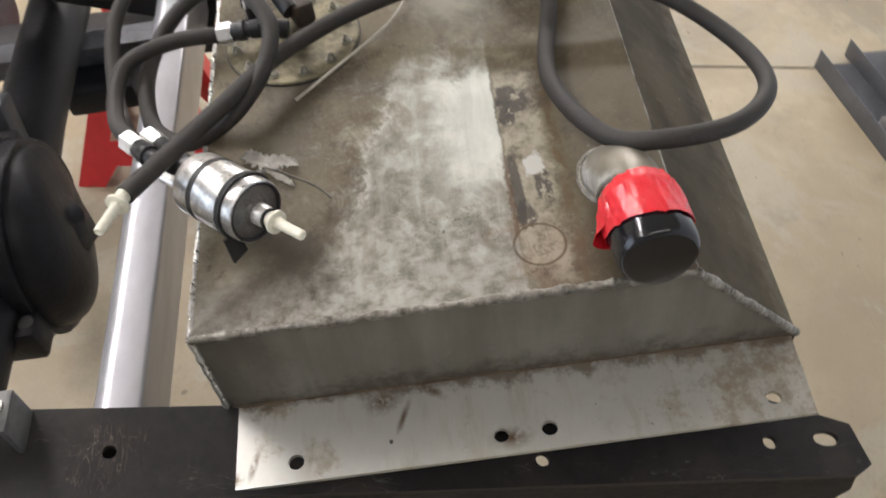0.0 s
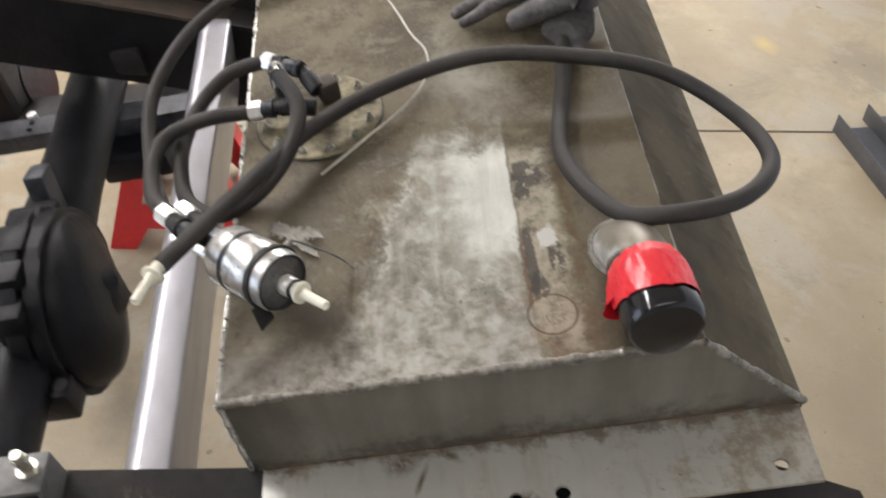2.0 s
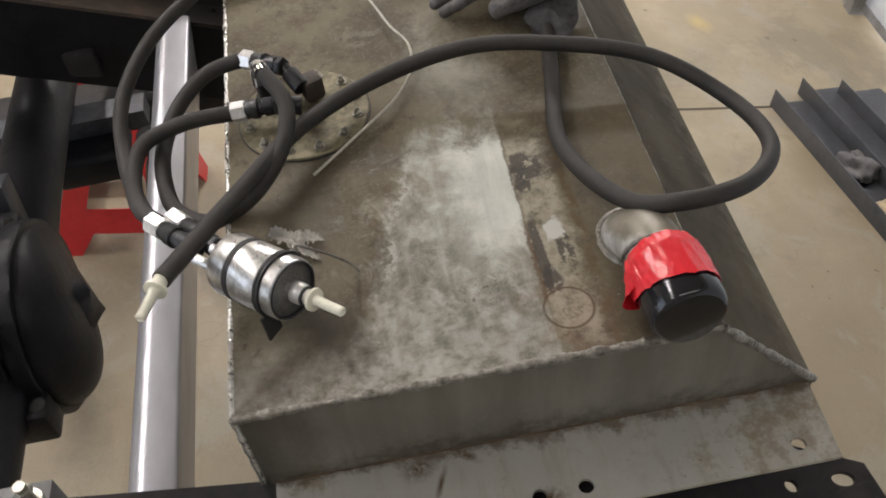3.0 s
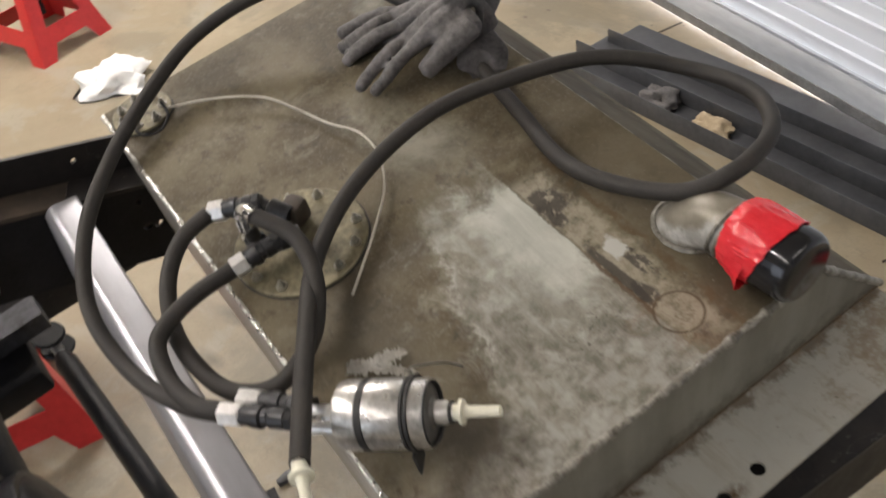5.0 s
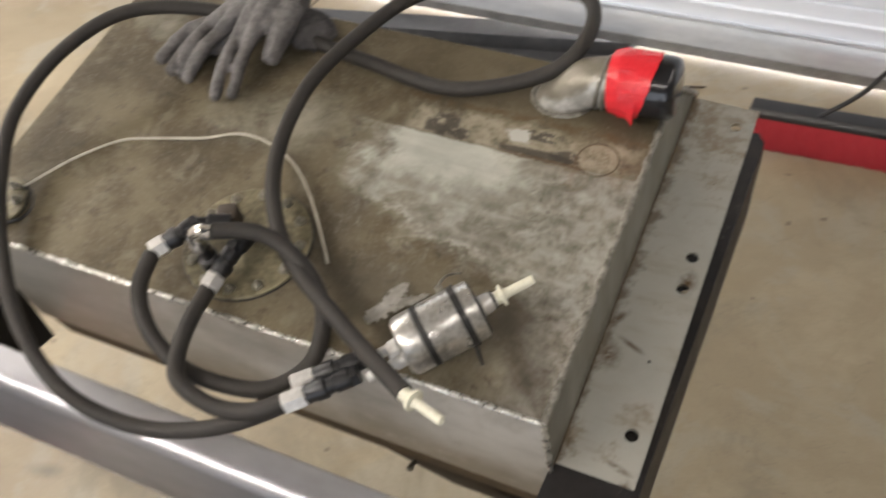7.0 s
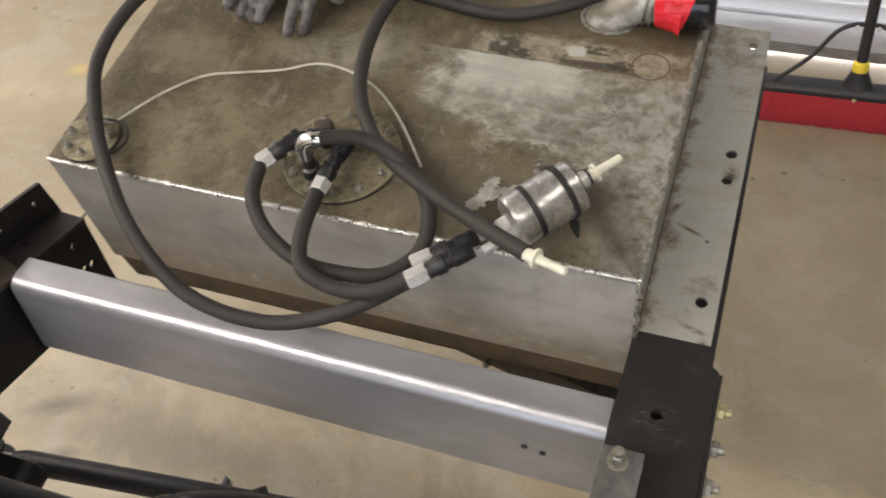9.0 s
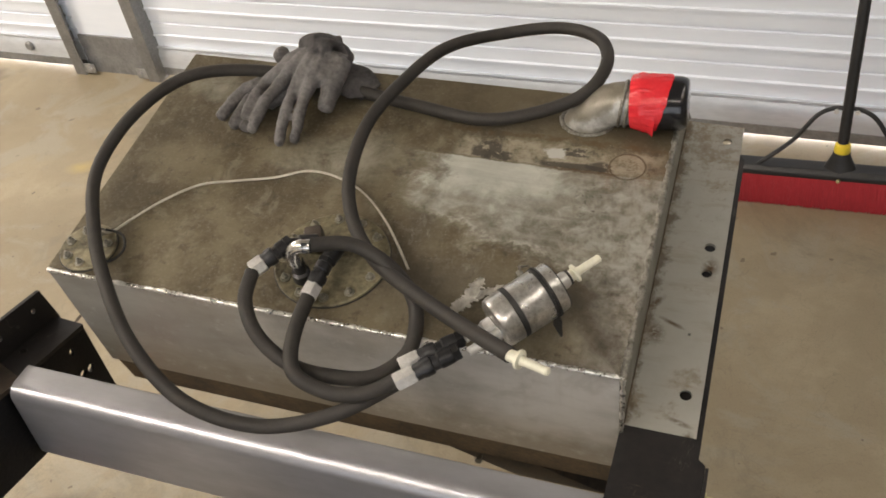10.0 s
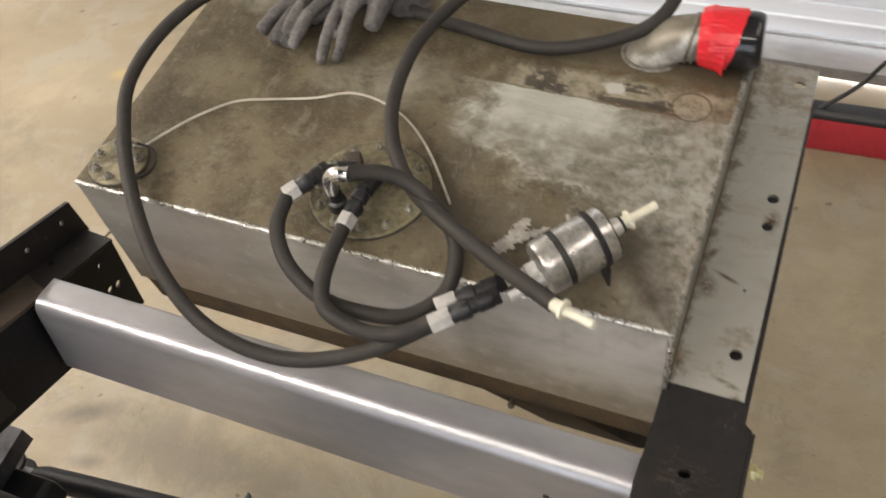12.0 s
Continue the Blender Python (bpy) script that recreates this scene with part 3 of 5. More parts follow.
MAT_RED = simple("red_painted_steel", (0.48, 0.02, 0.022), (0.62, 0.035, 0.035), 12, (0.28, 0.42), 0.0, 0.1)
MAT_BRISTLE = simple("red_bristle", (0.30, 0.012, 0.02), (0.48, 0.03, 0.04), 300, (0.5, 0.7), 0.0, 0.3, (1, 1, 0.1))
MAT_BROOM = simple("black_plastic", (0.010, 0.010, 0.011), (0.022, 0.022, 0.023), 20, (0.35, 0.5), 0.0, 0.1)
MAT_YELLOW = simple("yellow_plastic", (0.70, 0.52, 0.03), (0.80, 0.62, 0.05), 20, (0.35, 0.5), 0.0, 0.1)
MAT_FACE = simple("dark_stained_metal", (0.065, 0.061, 0.054), (0.17, 0.163, 0.15), 60, (0.35, 0.5), 0.5, 0.2)
MAT_GREYED = simple("scraped_black_paint", (0.016, 0.0165, 0.019), (0.085, 0.088, 0.10), 14, (0.36, 0.55), 0.3, 0.2)
MAT_BAG = simple("dusty_grey_rubber", (0.045, 0.040, 0.034), (0.10, 0.09, 0.078), 18, (0.6, 0.8), 0.0, 0.2)
MAT_BRACKET = simple("worn_grey_bracket_paint", (0.07, 0.07, 0.068), (0.17, 0.168, 0.16), 18, (0.4, 0.55), 0.3, 0.15)
MAT_JOINT = simple("dark_floor_joint", (0.05, 0.04, 0.03), (0.10, 0.08, 0.055), 40, (0.8, 0.9))


# ---- mesh helpers ----
def mesh_of(name, bm, mat, smooth=35.0):
    me = bpy.data.meshes.new(name)
    bmesh.ops.recalc_face_normals(bm, faces=bm.faces)
    bm.to_mesh(me)
    bm.free()
    for one in mat if isinstance(mat, (list, tuple)) else (mat,):
        me.materials.append(one)
    me.shade_smooth()
    me.set_sharp_from_angle(angle=radians(smooth))
    return me


def part(name, bm, mat, parent, label="", smooth=35.0):
    ob = new(name, mesh_of(name, bm, mat, smooth))
    ob.parent = parent
    return tagged(ob, label)


def thing(name, m, label, category, group="", kind=""):
    ob = new(name)
    ob.empty_display_size = 0.05
    ob.matrix_world = m
    return tagged(ob, label, category, group, kind)


def solid(name, bm, mat, m, label, category, group="", kind="", smooth=35.0):
    ob = new(name, mesh_of(name, bm, mat, smooth))
    ob.matrix_world = m
    return tagged(ob, label, category, group, kind)


def box(bm, x0, x1, y0, y1, z0, z1, bevel=0.0, m=None):
    vs = [bm.verts.new((x, y, z)) for x in (x0, x1) for y in (y0, y1) for z in (z0, z1)]
    fs = [bm.faces.new([vs[i] for i in q]) for q in ((0, 1, 3, 2), (4, 6, 7, 5), (0, 4, 5, 1), (2, 3, 7, 6), (0, 2, 6, 4), (1, 5, 7, 3))]
    if bevel:
        es = list({e for f in fs for e in f.edges})
        got = bmesh.ops.bevel(bm, geom=es, offset=bevel, segments=2, profile=0.5, affect="EDGES")
        vs = list({v for f in got["faces"] for v in f.verts} | {v for v in vs if v.is_valid})
    if m is not None:
        bmesh.ops.transform(bm, matrix=m, verts=[v for v in vs if v.is_valid])
    return bm


def prism(bm, outline, axis, a, b, bevel=0.0):
    """A polygon pushed out along x, y or z from a to b; the outline's pairs are the two other axes in order."""
    def at(p, h):
        return {"x": (h, p[0], p[1]), "y": (p[0], h, p[1]), "z": (p[0], p[1], h)}[axis]
    lo, hi = [bm.verts.new(at(p, a)) for p in outline], [bm.verts.new(at(p, b)) for p in outline]
    n = len(outline)
    fs = [bm.faces.new(lo), bm.faces.new(hi[::-1])] + [bm.faces.new((lo[i], hi[i], hi[(i + 1) % n], lo[(i + 1) % n])) for i in range(n)]
    if bevel:
        bmesh.ops.bevel(bm, geom=list({e for f in fs for e in f.edges}), offset=bevel, segments=2, profile=0.5, affect="EDGES")
    return bm


def plate(bm, outline, holes, z, thick, m=None):
    """A flat sheet with real holes: holes are (x, y, rx, ry)."""
    loops = [list(outline)] + [[(x + rx * math.cos(k * math.tau / 18), y + ry * math.sin(k * math.tau / 18)) for k in range(18)] for x, y, rx, ry in holes]
    edges = []
    for lp in loops:
        vs = [bm.verts.new((x, y, z)) for x, y in lp]
        edges += [bm.edges.new((vs[i], vs[(i + 1) % len(vs)])) for i in range(len(vs))]
    got = bmesh.ops.triangle_fill(bm, use_beauty=True, use_dissolve=False, edges=edges)
    faces = [g for g in got["geom"] if isinstance(g, bmesh.types.BMFace)]
    ext = bmesh.ops.extrude_face_region(bm, geom=faces)
    bmesh.ops.translate(bm, vec=(0, 0, -thick), verts=[g for g in ext["geom"] if isinstance(g, bmesh.types.BMVert)])
    if m is not None:
        bmesh.ops.transform(bm, matrix=m, verts=bm.verts)
    return bm


def spline(pts, per=8):
    """A smooth way through the points."""
    pts = [Vector(p) for p in pts]
    out = []
    for i in range(len(pts) - 1):
        p0, p1, p2, p3 = pts[max(i - 1, 0)], pts[i], pts[i + 1], pts[min(i + 2, len(pts) - 1)]
        for k in range(per):
            u = k / per
            out.append(0.5 * (2 * p1 + (p2 - p0) * u + (2 * p0 - 5 * p1 + 4 * p2 - p3) * u * u + (3 * p1 - p0 - 3 * p2 + p3) * u ** 3))
    out.append(pts[-1])
    return out


def tube(bm, way, radius, seg=14, wobble=0.0):
    """A closed round tube along a way; radius is a number or a function of the way's share."""
    rings, up = [], None
    n = len(way)
    for i, p in enumerate(way):
        d = (way[min(i + 1, n - 1)] - way[max(i - 1, 0)]).normalized()
        if up is None:
            up = d.orthogonal().normalized()
        up = (up - d * up.dot(d)).normalized()
        side = d.cross(up)
        r = radius(i / (n - 1)) if callable(radius) else radius
        if wobble:
            r *= 1 + wobble * noise.noise(p * 160)
        rings.append([bm.verts.new(p + r * (math.cos(a) * up + math.sin(a) * side)) for a in (k * math.tau / seg for k in range(seg))])
    for a, b in zip(rings, rings[1:]):
        for k in range(seg):
            bm.faces.new((a[k], a[(k + 1) % seg], b[(k + 1) % seg], b[k]))
    bm.faces.new(rings[0][::-1])
    bm.faces.new(rings[-1])
    return bm


def lathe(bm, profile, m=None, seg=28):
    """Rings (radius, height) turned about z."""
    rings = [[bm.verts.new((r * math.cos(k * math.tau / seg), r * math.sin(k * math.tau / seg), h)) for k in range(seg)] for r, h in profile]
    for a, b in zip(rings, rings[1:]):
        for k in range(seg):
            bm.faces.new((a[k], a[(k + 1) % seg], b[(k + 1) % seg], b[k]))
    bm.faces.new(rings[0][::-1])
    bm.faces.new(rings[-1])
    if m is not None:
        bmesh.ops.transform(bm, matrix=m, verts=[v for r in rings for v in r])
    return bm


def along(a, b):
    """The pose at a whose z runs to b."""
    a, b = Vector(a), Vector(b)
    return Matrix.Translation(a) @ (b - a).to_track_quat("Z", "Y").to_matrix().to_4x4()


def turned(profile, m, seg=28):
    return lathe(bmesh.new(), profile, m, seg)


def hexagon(bm, r, h0, h1, m, chamfer=0.0012):
    return lathe(bm, [(r - chamfer, h0), (r, h0 + chamfer), (r, h1 - chamfer), (r - chamfer, h1)], m, 6)


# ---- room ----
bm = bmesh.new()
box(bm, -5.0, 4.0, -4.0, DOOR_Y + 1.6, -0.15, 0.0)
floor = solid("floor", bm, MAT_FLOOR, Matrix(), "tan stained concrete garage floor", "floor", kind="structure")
bm = bmesh.new()
box(bm, -1.776, -1.768, -4.0, DOOR_Y, 0.0, 0.0015, m=Matrix.Translation((-1.772, 1.0, 0)) @ Matrix.Rotation(radians(5), 4, "Z") @ Matrix.Translation((1.772, -1.0, 0)))
solid("floor_joint", bm, MAT_JOINT, Matrix(), "thin dark saw-cut joint in the concrete floor", "joint", kind="structure")
for nm, b_ in (("wall_west", (-5.1, -5.0, -4.0, DOOR_Y + 0.3)), ("wall_east", (4.0, 4.1, -4.0, DOOR_Y + 0.3)), ("wall_south", (-5.1, -1.4, -4.1, -4.0)), ("wall_south_east", (1.8, 4.1, -4.1, -4.0))):
    bm = bmesh.new()
    box(bm, *b_, 0, 3.1)
    solid(nm, bm, MAT_WALL, Matrix(), "plain grey garage wall", "wall", kind="structure")
# the opening below this wall is assumed, made for the fill lamp
bm = bmesh.new()
box(bm, -1.4, 1.8, -4.1, -4.0, 2.2, 3.1)
solid("wall_south_lintel", bm, MAT_WALL, Matrix(), "plain wall over an added, unseen opening", "wall", kind="structure")
bm = bmesh.new()
box(bm, -5.1, 4.1, -4.1, DOOR_Y + 0.3, 3.1, 3.2)
solid("ceiling", bm, MAT_WALL, Matrix(), "plain pale garage ceiling", "ceiling", kind="structure")
bm = bmesh.new()
box(bm, -5.1, 4.1, DOOR_Y + 0.06, DOOR_Y + 0.3, 2.3, 3.1)
solid("wall_north", bm, MAT_WALL, Matrix(), "plain wall over the roller doors", "wall", kind="structure")


def roller_door(name, x0, x1):
    """A white corrugated roller door over a galvanised bottom rail."""
    ob = thing(name, Matrix(), "closed white ribbed steel roller door with galvanised bottom rail", "roller door", kind="structure")
    y = DOOR_Y + 0.012
    pitch, prof = 0.106, []
    z = 0.128
    while z < 2.35:
        for dz, dy in ((0.0, 0.0), (0.040, 0.0), (0.0435, 0.007), (0.050, 0.007), (0.0535, 0.0), (0.094, 0.0), (0.0965, -0.006), (0.1035, -0.006)):
            prof.append((y - dy, z + dz))
        z += pitch
    bm = bmesh.new()
    rows = [[bm.verts.new((x, a, h)) for x in (x0, x1)] for a, h in prof]
    rows += [[bm.verts.new((x, a + 0.002, h)) for x in (x0, x1)] for a, h in prof[::-1]]
    for a, b in zip(rows, rows[1:] + rows[:1]):
        bm.faces.new((a[0], a[1], b[1], b[0]))
    part("curtain", bm, MAT_DOOR, ob, "white ribbed steel curtain", 20)
    bm = bmesh.new()
    prism(bm, [(y - 0.016, 0.046), (y - 0.016, 0.10), (y - 0.006, 0.118), (y - 0.012, 0.124), (y - 0.012, 0.130), (y + 0.016, 0.130), (y + 0.016, 0.046)], "x", x0, x1)
    part("bottom_rail", bm, MAT_ZINC, ob, "galvanised bottom rail")
    bm = bmesh.new()
    prism(bm, [(y - 0.02, 0.016), (y - 0.02, 0.046), (y - 0.016, 0.0455), (y + 0.016, 0.0455), (y + 0.016, 0.016)], "x", x0, x1)
    part("rubber_seal", bm, MAT_GALV_DARK, ob, "weathered grey bottom seal")
    return ob


roller_door("door_1", -2.40, 4.0)
roller_door("door_2", -5.0, -2.76)


def door_guide(x, face):
    """A folded steel guide channel, standing on the floor."""
    ob = thing("door_guide", Matrix.Translation((x, DOOR_Y, 0)), "upright folded galvanised door guide channel bolted to the floor", "door guide", "guides of the roller doors", "structure")
    bm = bmesh.new()
    box(bm, -0.028, 0.028, -0.045, -0.040, 0, 2.35, 0.001)
    box(bm, face * 0.026 - 0.0025, face * 0.026 + 0.0025, -0.043, 0.05, 0, 2.35, 0.001)
    part("channel", bm, MAT_GALV_DARK, ob)
    bm = bmesh.new()
    box(bm, -face * 0.028, -face * 0.080, -0.042, -0.037, 0.01, 0.05, 0.001)
    lathe(bm, [(0.010, 0.0), (0.010, 0.007), (0.006, 0.009)], Matrix.Translation((-face * 0.06, -0.042, 0.03)) @ pose(0, 0, 0, 90), 6)
    part("foot_bracket", bm, MAT_GALV, ob, "bolted galvanised foot bracket")
    return ob


door_guide(-2.395, 1)
door_guide(-2.775, -1)
bm = bmesh.new()
box(bm, -2.75, -2.42, DOOR_Y - 0.01, DOOR_Y + 0.2, 0.0, 0.16)
solid("wall_pier", bm, MAT_GALV_DARK, Matrix(), "grey steel-clad pier between the two roller doors", "pier", kind="structure")
bm = bmesh.new()
box(bm, -2.75, -2.42, DOOR_Y + 0.0, DOOR_Y + 0.2, 0.16, 2.35)
solid("wall_pier_upper", bm, MAT_DOOR, Matrix(), "white upper pier between the two roller doors", "pier", kind="structure")
for x in (-3.05,):
    ob = thing("door_bolt", Matrix.Translation((x, DOOR_Y - 0.006, 0.09)) @ pose(0, 0, 0, 90), "round galvanised bolt head on the door's bottom rail", "bolt")
    part("head", turned([(0.02, 0), (0.02, 0.008), (0.014, 0.014)], Matrix(), 20), MAT_GALV_DARK, ob)
bm = bmesh.new()
box(bm, -6, 5, DOOR_Y + 1.5, DOOR_Y + 1.52, -0.2, 3)
glow, nt_, b_ = material("bright_daylight_outside")
b_.inputs["Emission Color"].default_value = (1.0, 0.98, 0.94, 1)
b_.inputs["Emission Strength"].default_value = 13.0
solid("backdrop", bm, glow, Matrix(), "plain bright daylight outside the doors", "backdrop", kind="structure")

# ---- tank ----
tank = thing("fuel_tank", CH, "dirty welded aluminium fuel tank with a stained top", "fuel tank")
L_, Y0, BK, YB, CZ, LOW, BOT = -0.66, 0.004, 0.387, 0.480, -0.105, -0.19, -0.25
bm = bmesh.new()
q = [bm.verts.new(p) for p in ((L_, Y0, 0), (0, Y0, 0), (0, BK, 0), (L_, BK, 0), (L_, BK, -0.003), (0, BK, -0.003), (0, Y0, -0.003), (L_, Y0, -0.003))]
for f in ((0, 1, 2, 3), (4, 5, 6, 7), (0, 7, 6, 1), (1, 6, 5, 2), (2, 5, 4, 3), (3, 4, 7, 0)):
    bm.faces.new([q[i] for i in f])
bmesh.ops.subdivide_edges(bm, edges=[e for e in bm.edges if e.calc_length() > 0.2], cuts=20, use_grid_fill=True)
for v in bm.verts:
    if L_ + 0.01 < v.co.x < -0.01 and 0.01 < v.co.y < BK - 0.01:
        v.co.z += 0.0022 * noise.noise(v.co * 7)
part("top_panel", bm, MAT_TOP, tank, "grimy aluminium top with a pale wiped patch")
bm = bmesh.new()
prism(bm, [(BK, -0.0005), (YB, CZ), (YB, LOW), (YB - 0.003, LOW), (YB - 0.003, CZ), (BK - 0.003, -0.003)], "x", L_, 0)
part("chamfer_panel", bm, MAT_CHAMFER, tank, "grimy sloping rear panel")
bm = bmesh.new()
box(bm, L_, -0.003, Y0, Y0 + 0.003, LOW, -0.0032)
part("side_panel", bm, MAT_SIDE, tank, "dull bare aluminium side panel")
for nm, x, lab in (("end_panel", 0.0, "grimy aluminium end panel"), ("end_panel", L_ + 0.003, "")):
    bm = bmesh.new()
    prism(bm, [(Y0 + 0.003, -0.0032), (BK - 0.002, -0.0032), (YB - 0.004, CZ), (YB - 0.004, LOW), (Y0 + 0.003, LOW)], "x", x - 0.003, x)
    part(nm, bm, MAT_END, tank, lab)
bm = bmesh.new()
prism(bm, [(Y0 + 0.005, LOW - 0.0005), (YB - 0.005, LOW - 0.0005), (YB - 0.04, BOT), (Y0 + 0.010, BOT)], "x", L_ + 0.001, -0.001)
part("belly", bm, MAT_LOW, tank, "dirt-coated rusty brown underside")


def bead(a, b, r, mat, label, lump=0.55, ripple=0.12):
    """A weld: overlapping ripples a few millimetres apart, uneven in width."""
    a, b = Vector(a), Vector(b)
    long = (b - a).length
    n = int(long / 0.0011)
    way = [a.lerp(b, i / n) for i in range(n + 1)]
    bm = bmesh.new()
    tube(bm, way, lambda u: r * (0.9 + lump * noise.noise(Vector((u * long * 75, a.x * 50, b.y * 50))) + 0.25 * noise.noise(Vector((u * long * 330, 5, b.x * 50))) + ripple * abs(math.sin(u * long / 0.0048 * math.pi + 2 * noise.noise(Vector((u * long * 60, 3, 0)))))), 8)
    part("weld_bead", bm, mat, tank, label, 60)


bead((L_, Y0, -0.0015), (0, Y0, -0.0015), 0.0025, MAT_WELD, "bright ground weld along the top edge")
bead((0, Y0, -0.001), (0, BK, -0.001), 0.0033, MAT_WELD_DULL, "lumpy weld along the end edge", 0.75, 0.12)
bead((0, BK, -0.001), (0, YB, CZ), 0.0036, MAT_WELD_DULL, "lumpy weld down the sloping corner", 0.7, 0.16)
bead((0, Y0, 0), (0, Y0, LOW), 0.0026, MAT_WELD, "pale weld down the corner")
bead((0, Y0, -0.1075), (0, YB, -0.1075), 0.0014, MAT_LOW, "dark grimy seam over the flange")
bead((L_, BK, -0.002), (0, BK, -0.002), 0.0016, MAT_WELD_DULL, "")
FZ = -0.1075
bm = bmesh.new()
plate(bm, [(0.0, 0.002), (0.0745, 0.003), (0.073, 0.474), (0.0, 0.476)], [(0.057, 0.062, 0.0065, 0.0065), (0.057, 0.227, 0.006, 0.006), (0.056, 0.266, 0.0065, 0.0065), (0.055, 0.445, 0.006, 0.006), (0.050, 0.139, 0.0018, 0.0018)], FZ, 0.004)
part("mounting_flange", bm, MAT_FLANGE, tank, "stained aluminium mounting flange with bolt holes")

# filler neck, tape and cap
neck = thing("filler_neck", CH, "short welded aluminium filler neck bent level above the tank", "filler neck")
way = spline([(-0.112, 0.343, -0.012), (-0.098, 0.345, 0.009), (-0.078, 0.349, 0.0235), (-0.050, 0.351, 0.0292)], 6)
part("pipe", tube(bmesh.new(), way, 0.0250, 28), MAT_NECK, neck, "dull aluminium pipe")
for x_ in (-0.0640, -0.0570):
    ring = [Vector((x_ + 0.0035 * math.sin(a), 0.350 + 0.0256 * math.cos(a), 0.0272 + 0.0256 * math.sin(a))) for a in (k * math.tau / 56 for k in range(57))]
    part("collar", tube(bmesh.new(), ring, 0.0021, 8, 0.55), MAT_WELD_DULL, neck, "lumpy weld collar")
base = [Vector((-0.104 + 0.031 * math.cos(a), 0.344 + 0.0262 * math.sin(a), 0.0008)) for a in (k * math.tau / 40 for k in range(41))]
part("base_weld", tube(bmesh.new(), base, 0.0028, 8, 0.5), MAT_WELD_DULL, neck, "weld round the foot of the neck")
cap = thing("end_cap", CH, "glossy black plastic cap pushed over the filler neck", "cap")
AXIS = along((-0.0545, 0.3505, 0.0292), (0.02, 0.3555, 0.0335))
part("skirt", turned([(0.0295, 0.004), (0.0308, 0.008), (0.0310, 0.050), (0.0306, 0.0565), (0.0292, 0.0610), (0.0270, 0.0635), (0.0250, 0.0640)], AXIS, 48), MAT_CAP, cap)
part("end_face", turned([(0.0252, 0.0638), (0.0236, 0.0622), (0.0090, 0.0618), (0.0020, 0.0618)], AXIS, 48), MAT_BROOM, cap, "slightly sunken black end face")
tape = thing("duct_tape", CH, "creased shiny red duct tape wound round the filler neck and cap", "tape")


def tape_sheet(a0, a1, lo, hi, lift):
    """A crinkled sheet of tape round the neck's axis between two angles; hi gives its torn front edge by angle."""
    bm = bmesh.new()
    rows, n = [], int(abs(a1 - a0) / math.tau * 120) + 2
    for i in range(29):
        row = []
        for k in range(n):
            a = a0 + (a1 - a0) * k / (n - 1)
            out = AXIS.to_3x3() @ Vector((math.cos(a), math.sin(a), 0))
            u = i / 28
            h = lo + (hi(a, out) - lo) * u
            c = Vector((math.cos(a) * 5, math.sin(a) * 5, h * 60))
            r = 0.0284 + 0.0036 * min(1.0, max(0.0, h) / 0.011) + lift(a, out, u)
            r += 0.0021 * abs(noise.noise(Vector((c.x * 1.5, c.y * 1.5, h * 34)))) + 0.0008 * noise.noise(Vector((c.x * 6, c.y * 6, h * 130)))
            row.append(bm.verts.new(AXIS @ Vector((r * math.cos(a), r * math.sin(a), h))))
        rows.append(row)
    for p, q_ in zip(rows, rows[1:]):
        for k in range(n - 1):
            bm.faces.new((p[k], p[k + 1], q_[k + 1], q_[k]))
    bmesh.ops.remove_doubles(bm, verts=bm.verts, dist=0.00001)
    bmesh.ops.solidify(bm, geom=bm.faces, thickness=0.0004)
    return bm


def tape_front(a, out):
    return 0.0362 + 0.0105 * out.z + 0.002 * out.y + 0.0016 * noise.noise(Vector((math.cos(a) * 3, math.sin(a) * 3, 5)))


part("wrap", tape_sheet(0.0, math.tau, 0.0, tape_front, lambda a, out, u: 0.0022 * max(0.0, out.z) ** 3 * (1 - 0.7 * u)), MAT_TAPE, tape, "wrapped shiny red tape", 50)
SIDE = math.atan2((AXIS.to_3x3().inverted() @ Vector((0.05, -0.90, -0.35))).y, (AXIS.to_3x3().inverted() @ Vector((0.05, -0.90, -0.35))).x)
part("loose_flap", tape_sheet(SIDE - 0.62, SIDE + 0.62, 0.012, lambda a, out: 0.0270 + 0.002 * math.cos((a - SIDE) * 2.0) + 0.006 * out.z,
     lambda a, out, u: 0.0006 + 0.0085 * u * u * max(0.0, math.cos((a - SIDE) * 2.4)) ** 1.5), MAT_TAPE, tape, "loose lifted edge of the tape", 50)

# ---- fuel sender plates ----


def sender(name, x, y, r, count, label, bolt_r, bolt_mat):
    ob = thing(name, CH @ Matrix.Translation((x, y, 0.0)), label, "sender plate")
    part("plate", turned([(r, 0.0010), (r, 0.0036), (r - 0.0012, 0.0045), (r * 0.6, 0.0047)], Matrix(), 48), MAT_PLATE, ob, "tarnished round cover plate")
    part("gasket", turned([(r + 0.0012, 0.0005), (r + 0.0012, 0.0014), (r, 0.0016)], Matrix(), 48), MAT_RUBBER, ob, "black gasket")
    for k in range(count):
        a = (k + 0.4) * math.tau / count
        bm = bmesh.new()
        m = Matrix.Translation(((r - 0.010) * math.cos(a), (r - 0.010) * math.sin(a), 0.0045))
        lathe(bm, [(bolt_r * 1.5, 0), (bolt_r * 1.5, 0.0012)], m, 16)
        hexagon(bm, bolt_r, 0.0012, 0.005, m, 0.0008)
        lathe(bm, [(bolt_r * 0.5, 0.005), (bolt_r * 0.5, 0.0075), (bolt_r * 0.35, 0.0083)], m, 10)
        part("bolt", bm, bolt_mat, ob)
    return ob


pump = sender("pump_plate", -0.332, 0.082, 0.0645, 12, "round tarnished fuel pump plate ringed with bolts on the tank", 0.0037, MAT_BOLT)
